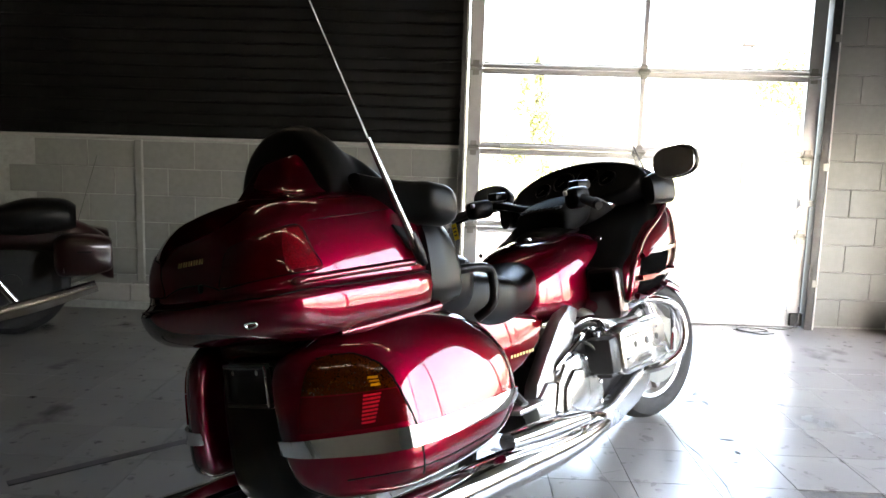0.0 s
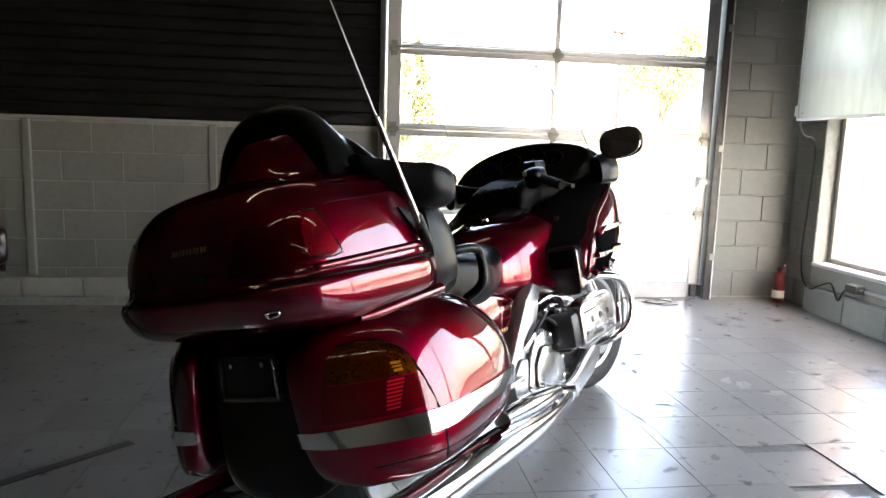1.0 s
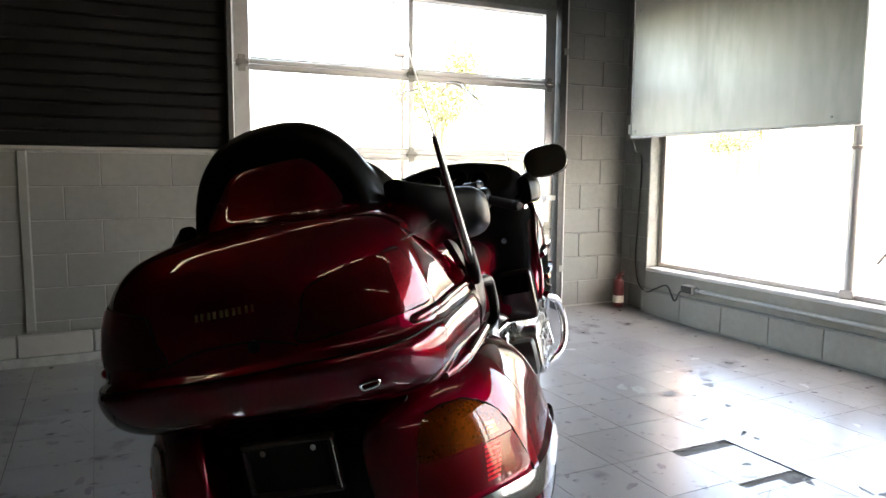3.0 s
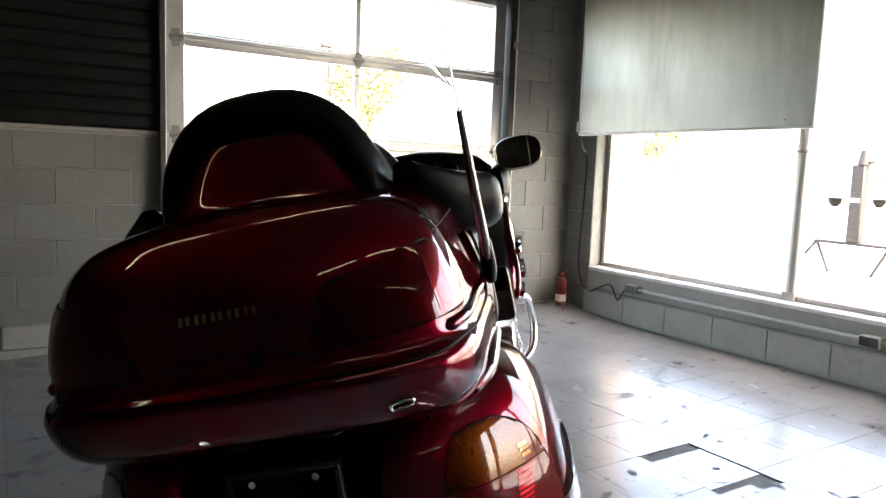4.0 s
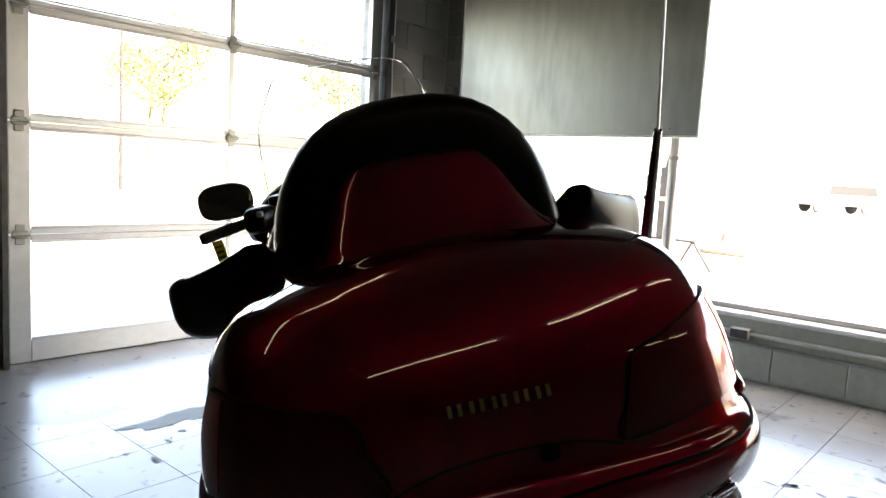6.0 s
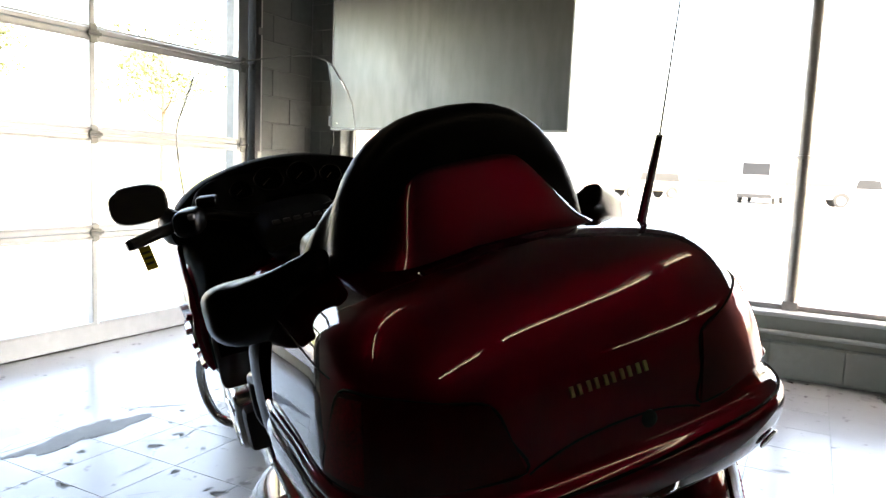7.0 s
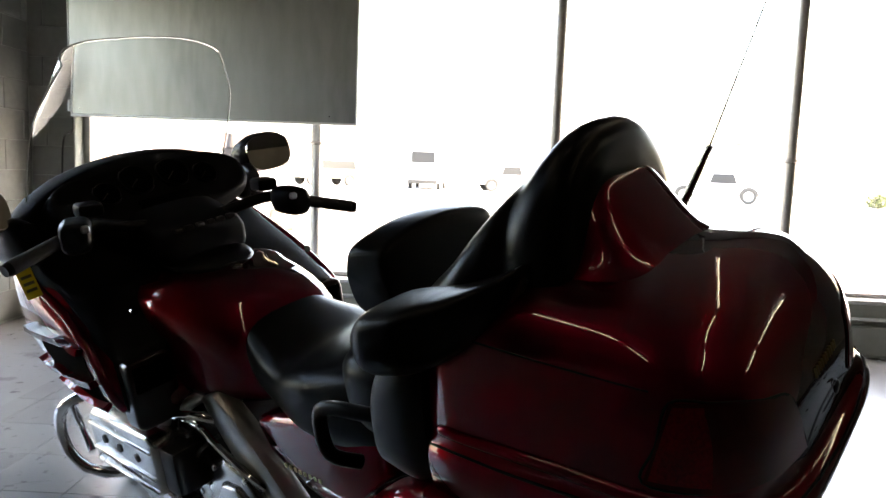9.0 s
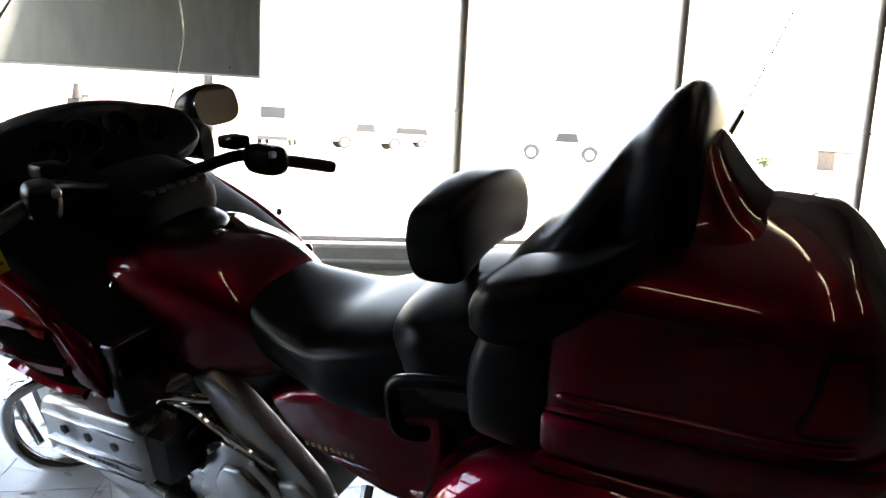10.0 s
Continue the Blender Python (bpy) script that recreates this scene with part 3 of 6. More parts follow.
trunk_line("lid_seam", [(0.34, 0.49, 0.822), (0.345, 0.25, 0.82), (0.325, 0.1, 0.818), (0.27, 0.0, 0.816), (0.13, -0.03, 0.816), (0, -0.04, 0.816)], 0.0024)
for s in (1, -1):
    net = [[(0.148 * s, 0.02, 0.916), (0.20 * s, 0.035, 0.93), (0.25 * s, 0.07, 0.942), (0.283 * s, 0.108, 0.948)],
           [(0.134 * s, 0.01, 0.876), (0.21 * s, 0.015, 0.886), (0.285 * s, 0.06, 0.896), (0.306 * s, 0.116, 0.90)],
           [(0.124 * s, 0.0, 0.838), (0.21 * s, 0.005, 0.843), (0.295 * s, 0.05, 0.849), (0.32 * s, 0.128, 0.854)]]
    lamp = bp("tail_lamp", onto(trunk_tree, net, 0.003, 0.006, 10, 8), "lens_red", trunk, "dark red tail lamp lens")
    # window light on the lens end is put into a brighter red
    bp("lens_end", onto(trunk_tree, [[(0.262 * s, 0.08, 0.939), (0.281 * s, 0.105, 0.943)], [(0.28 * s, 0.06, 0.90), (0.304 * s, 0.112, 0.902)], [(0.292 * s, 0.055, 0.856), (0.315 * s, 0.122, 0.859)]], 0.0038, 0.003, 5, 5), "lens_daylit", lamp, "outer end of the lens with window light painted in")
    rim = [net[0][0], net[0][1], net[0][2], net[0][3], net[1][3], net[2][3], net[2][2], net[2][1], net[2][0], net[1][0]]
    bp("lamp_gasket", tube([tuple(trunk_tree.find_nearest(Vector(q))[0]) for q in spline(rim, 5, True)], 0.002, 6, 1, True), "seam", lamp)
    # moulded bar along the flank, crease above the lamp
    bar_line = [tuple(trunk_tree.find_nearest(Vector(q))[0]) for q in spline([(0.30 * s, 0.055, 0.832), (0.322 * s, 0.12, 0.834), (0.33 * s, 0.26, 0.837), (0.33 * s, 0.36, 0.839), (0.325 * s, 0.44, 0.841)], 8)]
    bp("flank_bar", tube(bar_line, [0.002] + [0.0065] + [0.0095] * (len(bar_line) - 4) + [0.0065, 0.002], 12, 1), "red", trunk)
    bp("flank_crease", tube([tuple(trunk_tree.find_nearest(Vector((x * s, y, z)))[0]) for x, y, z in spline([(0.3, 0.45, 0.985), (0.31, 0.28, 0.975), (0.29, 0.13, 0.96)], 8)], 0.0013, 6, 1), "seam", trunk)
# centre plate with the lock, under the badge
_line = [(0.122, 0, 0.838), (0.06, 0, 0.852), (0, 0, 0.855), (-0.06, 0, 0.852), (-0.122, 0, 0.838)]
bp("lid_crease", tube([tuple(trunk_tree.find_nearest(Vector((x, -0.02, z)))[0]) for x, y, z in spline(_line, 6)], 0.0014, 6, 1), "seam", trunk)
bp("trunk_lock", moved(lathe([(0.0, 0), (0.011, 0), (0.011, 0.004), (0.008, 0.006), (0, 0.006)], 18), Matrix.Translation((0.045, 0.001, 0.843)) @ Matrix.Rotation(radians(90), 4, "X")), "plastic", trunk, "black trunk lock")
for k in range(10):
    x = -0.052 + (k // 2) * 0.0232 + (k % 2) * 0.0105
    _b = onto(trunk_tree, [[(x, -0.03, 0.923), (x + 0.0045, -0.03, 0.923)], [(x, -0.03, 0.907), (x + 0.0045, -0.03, 0.907)]], 0.0024, 0.002, 2, 2)
    bp("badge_bar", _b, "gold", trunk, "gold badge")
# black colour paints in the shaded gap below the trunk
bp("trunk_base", loft([(0.15, 0.0, 0.672, 0.16, 0.03, 0.02, 3, 4), (0.18, 0.0, 0.672, 0.21, 0.032, 0.03, 3, 4), (0.3, 0.0, 0.672, 0.235, 0.032, 0.04, 3, 4), (0.48, 0.0, 0.672, 0.24, 0.032, 0.04, 3, 4), (0.5, 0.0, 0.672, 0.22, 0.02, 0.03, 3, 4)], 32, 4), "plastic", trunk, "base under the trunk, black for the shaded gap")
for s in (1, -1):
    bp("base_rail", tube([(0.3 * s, 0.17, 0.706), (0.316 * s, 0.24, 0.71), (0.322 * s, 0.32, 0.714), (0.325 * s, 0.47, 0.722)], [0.008, 0.015, 0.016, 0.016], 12, 5), "red", trunk, "candy red rail under the trunk")
_ring = []
for x, z in ((0.226, 0.733), (0.256, 0.733), (0.26, 0.725), (0.255, 0.717), (0.228, 0.717), (0.222, 0.725)):
    _p, _nrm = trunk_tree.find_nearest(Vector((x, -0.05, z)))[:2]
    _ring.append(tuple(_p + _nrm * (0.004 if _nrm.y < 0 else -0.004)))
bp("trunk_latch", tube(_ring, 0.0026, 8, 4, True), "chrome", trunk, "small chrome pull ring")

# backrest shell, pad and arm pods
SHELL = [(0.181, 0.168, 1.02, 0.03), (0.167, 0.189, 1.04, 0.012), (0.153, 0.209, 1.056, 0.004), (0.138, 0.231, 1.082, 0), (0.12, 0.254, 1.115, 0), (0.102, 0.270, 1.14, 0), (0.086, 0.280, 1.153, 0), (0.06, 0.291, 1.159, 0), (0.02, 0.3, 1.161, 0)]
backrest = bp("backrest_shell", rear_rings(SHELL, 4.2, 0.33, 0.4, 41, 5), "red", None, "candy red shell behind the passenger backrest")


def pad_loft(profile, width, base, power, ease, n=24, depth=0.6):
    """A cushion: a closed (y, z) profile swept across x, sinking towards its ends."""
    rings = []
    prof = spline(profile, 4, True)
    for k in range(n + 1):
        t = math.sin(math.pi * (k / n - 0.5))
        g = (1 - min(abs(t), 0.9995) ** power) ** (1 / ease)
        cy, cz = base
        rings.append([(t * width, cy + (y - cy) * (depth + (1 - depth) * g), cz + (z - cz) * g) for y, z in prof])
    return rings_mesh(rings)


bp("passenger_backrest", loft([(0.288, -0.004, 0.98, 0.14, 0.14, 0.05, 2.5, 3), (0.289, -0.004, 0.98, 0.176, 0.2, 0.08, 2.5, 3), (0.296, -0.004, 0.98, 0.193, 0.236, 0.1, 2.5, 3), (0.312, -0.004, 0.98, 0.202, 0.255, 0.1, 2.5, 3), (0.334, -0.004, 0.98, 0.209, 0.257, 0.1, 2.5, 3), (0.358, -0.003, 0.98, 0.212, 0.24, 0.1, 2.5, 3),
                               (0.388, 0, 0.98, 0.215, 0.206, 0.1, 2.5, 3), (0.416, 0, 0.98, 0.228, 0.172, 0.1, 3, 3), (0.45, 0, 0.97, 0.242, 0.144, 0.1, 3, 3), (0.49, 0, 0.95, 0.252, 0.113, 0.1, 3, 3), (0.54, 0, 0.92, 0.255, 0.096, 0.08, 2.9, 3), (0.595, 0, 0.885, 0.24, 0.072, 0.06, 2.7, 3), (0.635, 0, 0.86, 0.2, 0.035, 0.03, 2.4, 3)], 44, 5), "vinyl", backrest, "black padded passenger backrest", 60)
for s in (1, -1):
    wing = [(0.33, 0.235 * s, 1.062, 0.02, 0.012, 0.02, 2.4, 2.4), (0.37, 0.255 * s, 1.037, 0.05, 0.018, 0.06, 2.8, 2.8), (0.42, 0.286 * s, 1.014, 0.07, 0.026, 0.07, 3, 3), (0.445, 0.301 * s, 1.004, 0.079, 0.032, 0.072, 3.4, 3.2), (0.475, 0.306 * s, 0.994, 0.081, 0.037, 0.07, 3.6, 3.2), (0.515, 0.308 * s, 0.983, 0.079, 0.04, 0.064, 3.6, 3.2), (0.54, 0.308 * s, 0.972, 0.068, 0.037, 0.05, 2.8, 2.8), (0.555, 0.308 * s, 0.966, 0.05, 0.024, 0.035, 2.5, 2.5), (0.56, 0.308 * s, 0.964, 0.025, 0.01, 0.018, 2.2, 2.2)]
    bp("arm_pod", loft(wing, 28, 5), "vinyl", backrest, "black padded arm pod beside the backrest")
    hous = [(0.46, 0.28 * s, 0.82, 0.05, 0.13, 0.09, 3, 3), (0.5, 0.285 * s, 0.82, 0.052, 0.14, 0.1, 3, 3), (0.55, 0.285 * s, 0.815, 0.048, 0.11, 0.09, 3, 3), (0.58, 0.28 * s, 0.8, 0.044, 0.07, 0.07, 3, 3), (0.588, 0.28 * s, 0.79, 0.02, 0.03, 0.03, 3, 3)]
    bp("speaker_housing", loft(hous, 24, 4), "plastic", backrest, "black plastic speaker housing")
    rail = bp("grab_rail", tube([(0.25 * s, 0.53, 0.79), (0.3 * s, 0.6, 0.803), (0.315 * s, 0.69, 0.8), (0.315 * s, 0.725, 0.775), (0.31 * s, 0.72, 0.70), (0.26 * s, 0.70, 0.66)], 0.0135, 10, 5), "plastic", None, "black passenger grab rail")
antenna = bp("antenna", onto(trunk_tree, [[(0.35, 0.36, 0.945), (0.355, 0.42, 0.925)], [(0.355, 0.39, 0.88), (0.36, 0.45, 0.85)]], 0.006, 0.006, 5, 5), "plastic", None, "black antenna foot on the trunk side")
bp("antenna_socket", tube([(0.342, 0.425, 0.83), (0.343, 0.41, 0.86), (0.345, 0.39, 0.91)], [0.009, 0.0145, 0.012], 14, 4), "plastic", antenna)
bp("antenna_mast", tube([(0.344, 0.40, 0.875), (0.346, 0.345, 1.0), (0.349, 0.286, 1.134)], [0.0105, 0.0085, 0.006], 14, 4), "mast", antenna, "tapered chrome antenna mast")
bp("antenna_whip", tube([(0.349, 0.286, 1.134), (0.347, 0.214, 1.32), (0.344, 0.106, 1.6), (0.34, -0.03, 1.95)], [0.0022, 0.0017, 0.0012, 0.0008], 6, 4), "whip", antenna)

# saddlebags
for s in (1, -1):
    B = [(0.068, 0.19 * s, 0.53, 0.02, 0.06, 0.06, 2, 2), (0.074, 0.198 * s, 0.53, 0.035, 0.11, 0.12, 2.6, 3), (0.09, 0.212 * s, 0.53, 0.052, 0.135, 0.155, 3, 3.6), (0.12, 0.23 * s, 0.53, 0.07, 0.155, 0.175, 3, 4), (0.16, 0.25 * s, 0.53, 0.088, 0.173, 0.182, 3, 4), (0.2, 0.268 * s, 0.53, 0.104, 0.184, 0.185, 2.9, 4),
         (0.25, 0.284 * s, 0.53, 0.119, 0.192, 0.185, 2.8, 4), (0.32, 0.292 * s, 0.53, 0.126, 0.197, 0.183, 2.7, 3.8), (0.42, 0.294 * s, 0.53, 0.127, 0.197, 0.18, 2.6, 3.6), (0.54, 0.294 * s, 0.53, 0.125, 0.175, 0.165, 2.4, 3.4), (0.625, 0.294 * s, 0.53, 0.112, 0.13, 0.14, 2.2, 2.8), (0.672, 0.29 * s, 0.525, 0.086, 0.08, 0.105, 2, 2.4), (0.69, 0.29 * s, 0.52, 0.04, 0.03, 0.05, 2, 2)]
    _bm = loft(B, 56, 6)
    for _vert in _bm.verts:
        _vert.co.x += (0.5 - _vert.co.z) * 0.13 * s
    bt = tree_of(_bm)
    bag = bp("saddlebag", _bm, "red", None, "candy red hard saddlebag with chrome band")

    def side(net):
        return net if s == 1 else flip(net)
    amber = [[(0.29, 0.1, 0.67), (0.33, 0.13, 0.675), (0.36, 0.155, 0.668), (0.39, 0.18, 0.645)],
             [(0.27, 0.08, 0.645), (0.32, 0.11, 0.645), (0.37, 0.15, 0.64), (0.405, 0.195, 0.625)],
             [(0.25, 0.07, 0.585), (0.31, 0.1, 0.582), (0.37, 0.14, 0.581), (0.419, 0.212, 0.579)]]
    redl = [[(0.25, 0.07, 0.582), (0.31, 0.1, 0.579), (0.37, 0.14, 0.578), (0.419, 0.213, 0.576)],
            [(0.245, 0.06, 0.55), (0.31, 0.09, 0.55), (0.37, 0.13, 0.55), (0.42, 0.228, 0.545)],
            [(0.24, 0.06, 0.505), (0.31, 0.09, 0.503), (0.38, 0.13, 0.502), (0.425, 0.245, 0.5)]]
    bp("turn_lamp", onto(bt, side(amber), 0.0035, 0.005, 8, 6), "lens_amber", bag, "amber turn signal lens")
    bp("brake_lamp", onto(bt, side(redl), 0.0035, 0.005, 8, 6), "lens_red", bag, "red brake lamp lens")
    # lens facets; window light on the outer edge is in their brighter colour
    for k in range(8):
        z, e = 0.573 - k * 0.0082, k * 0.0012
        bp("lens_segment", onto(bt, side([[(0.375 - e, 0.142 - e, z), (0.388 - e, 0.16 - e, z), (0.401 - 2 * e, 0.178 - 2 * e, z)], [(0.375 - e, 0.142 - e, z - 0.0045), (0.388 - e, 0.16 - e, z - 0.0045), (0.4 - 2 * e, 0.177 - 2 * e, z - 0.0045)]]), 0.0045, 0.002, 3, 1), "lens_facet", bag)
    for k in range(3):
        z, y = 0.613 - k * 0.0095, 0.172 + k * 0.003
        bp("lens_segment", onto(bt, side([[(0.38, y - 0.012, z), (0.398 - k * 0.004, y + 0.006, z)], [(0.379, y - 0.012, z - 0.006), (0.397, y + 0.005, z - 0.006)]]), 0.0045, 0.002, 4, 1), "amber_facet", bag)
    line = [(0.29, 0.09, 0.675), (0.35, 0.14, 0.677), (0.395, 0.18, 0.648), (0.42, 0.213, 0.59), (0.43, 0.247, 0.495), (0.45, 0.25, 0.43), (0.44, 0.25, 0.36)]
    pts = [tuple(bt.find_nearest(Vector((p[0] * s, p[1], p[2])))[0]) for p in spline(line, 6)]
    bp("lid_seam", tube(pts, 0.0028, 6, 1), "seam", bag)
    line = [(0.24, 0.1, 0.72), (0.25, 0.3, 0.735), (0.26, 0.45, 0.73), (0.3, 0.58, 0.69), (0.34, 0.66, 0.6), (0.36, 0.68, 0.5)]
    pts = [tuple(bt.find_nearest(Vector((p[0] * s, p[1], p[2])))[0]) for p in spline(line, 6)]
    bp("hinge_seam", tube(pts, 0.0022, 6, 1), "seam", bag)
    band = [[(0.17, 0.075, 0.489), (0.22, 0.07, 0.49), (0.29, 0.1, 0.491), (0.38, 0.17, 0.49), (0.43, 0.26, 0.487), (0.45, 0.42, 0.487), (0.44, 0.6, 0.487), (0.43, 0.65, 0.483)],
            [(0.17, 0.075, 0.472), (0.22, 0.06, 0.472), (0.30, 0.09, 0.469), (0.39, 0.16, 0.466), (0.45, 0.26, 0.464), (0.47, 0.42, 0.466), (0.46, 0.6, 0.468), (0.45, 0.65, 0.473)],
            [(0.17, 0.075, 0.458), (0.22, 0.07, 0.455), (0.29, 0.1, 0.45), (0.38, 0.17, 0.442), (0.43, 0.26, 0.441), (0.45, 0.42, 0.444), (0.44, 0.6, 0.449), (0.43, 0.65, 0.463)]]
    bp("chrome_band", onto(bt, side(band), 0.009, 0.004, 6, 4), "chrome", bag, "chrome band round the saddlebag")
    bp("lower_seam", tube([tuple(bt.find_nearest(Vector((p[0] * s, p[1], p[2])))[0]) for p in spline([(0.4, 0.03, 0.385), (0.45, 0.25, 0.383), (0.44, 0.6, 0.4)], 8)], 0.002, 6, 1), "seam", bag)

# rear fender, plate bracket
fender = bp("rear_fender", loft([(0.13, 0, 0.46, 0.12, 0.16, 0.14, 4, 4), (0.145, 0, 0.47, 0.17, 0.19, 0.17, 4, 4), (0.2, 0, 0.49, 0.19, 0.2, 0.18, 4, 4), (0.3, 0, 0.52, 0.2, 0.19, 0.2, 4, 4), (0.55, 0, 0.55, 0.19, 0.18, 0.2, 4, 4)], 28, 4), "plastic", None, "black rear fender between the bags")
bracket = bp("plate_bracket", join(box(-0.092, 0.092, 0.105, 0.12, 0.545, 0.556, 0.003), box(-0.092, 0.092, 0.105, 0.12, 0.64, 0.652, 0.003), box(-0.092, -0.08, 0.105, 0.12, 0.556, 0.64, 0.003), box(0.08, 0.092, 0.105, 0.12, 0.556, 0.64, 0.003)), "track", None, "empty black number plate frame")
bp("plate_panel", box(-0.082, 0.082, 0.112, 0.135, 0.554, 0.642, 0.002), "plastic", bracket)
# added chrome strip that stands in for a glint on the frame's edge
bp("edge_clip", box(0.088, 0.094, 0.1, 0.106, 0.552, 0.648, 0.002), "chrome", bracket)
for x in (-0.05, 0.05):
    bp("bolt", moved(lathe([(0.006, 0), (0.006, 0.004)], 10), Matrix.Translation((x, 0.112, 0.63)) @ Matrix.Rotation(radians(90), 4, "X")), "chrome", bracket)

# seats
seat = bp("seat", loft([(0.60, 0, 0.76, 0.10, 0.05, 0.05, 2.4, 3), (0.66, 0, 0.76, 0.19, 0.075, 0.17, 2.6, 3.4), (0.80, 0, 0.74, 0.222, 0.07, 0.17, 2.5, 3.4), (0.93, 0, 0.72, 0.226, 0.065, 0.14, 2.5, 3.4), (1.03, 0, 0.704, 0.2, 0.06, 0.11, 2.4, 3), (1.17, 0, 0.72, 0.155, 0.07, 0.1, 2.3, 3), (1.25, 0, 0.75, 0.11, 0.075, 0.1, 2.2, 3), (1.29, 0, 0.76, 0.06, 0.05, 0.08, 2, 2)], 36, 5), "vinyl", None, "black vinyl rider seat")
bp("passenger_seat", loft([(0.44, 0, 0.80, 0.15, 0.06, 0.08, 2.4, 3), (0.5, 0, 0.81, 0.225, 0.075, 0.15, 2.6, 3), (0.62, 0, 0.80, 0.235, 0.07, 0.16, 2.6, 3), (0.74, 0, 0.80, 0.23, 0.065, 0.16, 2.6, 3), (0.81, 0, 0.79, 0.17, 0.05, 0.08, 2.4, 3), (0.835, 0, 0.77, 0.1, 0.03, 0.05, 2, 2)], 36, 5), "vinyl", seat, "black vinyl passenger seat")
pad = pad_loft([(0.764, 0.922), (0.77, 0.985), (0.764, 1.045), (0.75, 1.06), (0.7, 1.062), (0.674, 1.05), (0.664, 0.985), (0.672, 0.925), (0.72, 0.912)], 0.172, (0.72, 0.985), 16.0, 6.0, 48, 0.84)
for _vert in pad.verts:
    _vert.co.x *= 1 - 1.2 * max(0.0, 1.01 - _vert.co.z)
    _vert.co.z -= 0.9 * _vert.co.x ** 2
rider_rest = bp("rider_backrest", pad, "vinyl", None, "black padded rider backrest", 60)
bp("backrest_post", tube([(0, 0.72, 0.93), (0, 0.74, 0.78)], 0.02, 10, 2), "plastic", rider_rest)

# tank cover, side covers, frame beams
tank = bp("tank_cover", loft([(1.14, 0, 0.70, 0.08, 0.05, 0.1, 2.2, 4), (1.17, 0, 0.70, 0.13, 0.075, 0.12, 2.2, 4), (1.22, 0, 0.70, 0.168, 0.12, 0.13, 2.3, 4), (1.30, 0, 0.70, 0.2, 0.152, 0.14, 2.6, 4), (1.42, 0, 0.70, 0.222, 0.17, 0.14, 3.2, 4), (1.50, 0, 0.70, 0.228, 0.178, 0.14, 3.8, 4), (1.66, 0, 0.70, 0.23, 0.17, 0.14, 3.4, 4)], 44, 5), "red", None, "candy red tank cover")
bp("filler_lid", loft([(1.42, 0, 0.865, 0.05, 0.012, 0.02, 2.2, 2), (1.46, 0, 0.872, 0.1, 0.028, 0.02, 2.4, 2), (1.56, 0, 0.885, 0.115, 0.03, 0.02, 2.4, 2), (1.64, 0, 0.885, 0.09, 0.02, 0.02, 2.4, 2)], 24, 4), "plastic", tank, "black filler lid")
bp("tank_lock", lathe([(0.015, 0), (0.015, 0.006), (0.008, 0.009)], 16, Matrix.Translation((0.0, 1.396, 0.868))), "chrome", tank)
for s in (1, -1):
    cov = bp("side_cover", prism([(0.70, 0.66), (0.78, 0.675), (0.92, 0.655), (1.06, 0.625), (1.13, 0.60), (1.08, 0.52), (0.98, 0.47), (0.84, 0.43), (0.74, 0.42), (0.70, 0.5)], 0.13 * s, 0.205 * s, 0.022, 3), "red", None, "candy red side cover with small gold lettering bars")
    for k in range(8):
        y = 1.03 - k * 0.0165
        bp("letter_bar", prism([(y, 0.516), (y - 0.007, 0.516), (y - 0.009, 0.507), (y - 0.002, 0.507)], 0.2045 * s, 0.2075 * s), "gold", cov)
    beam = [(1.34, 0.60), (1.28, 0.625), (1.2, 0.575), (1.1, 0.48), (1.02, 0.40), (0.98, 0.30), (1.08, 0.26), (1.16, 0.33), (1.20, 0.42), (1.27, 0.5)]
    bp("frame_beam", prism(beam, 0.155 * s, 0.212 * s, 0.012, 2), "cast", None, "cast aluminium frame beam")
    bp("pivot_plate", prism([(1.06, 0.40), (1.18, 0.38), (1.2, 0.26), (1.12, 0.2), (1.0, 0.22), (0.98, 0.34)], 0.16 * s, 0.225 * s, 0.01, 2), "cast", None, "cast aluminium pivot plate")
    peg = bp("rider_footboard", tube([(0.2 * s, 1.2, 0.265), (0.33 * s, 1.22, 0.255)], [0.013, 0.011], 10, 3), "chrome", None, "chrome rider footpeg")
    bp("passenger_footboard", box(0.2 * s, 0.275 * s, 0.82, 0.97, 0.352, 0.37, 0.008, 2), "cast", None, "cast aluminium passenger footboard")
    bp("footboard_arm", tube([(0.18 * s, 0.9, 0.42), (0.25 * s, 0.88, 0.37)], 0.014, 8, 2), "cast")

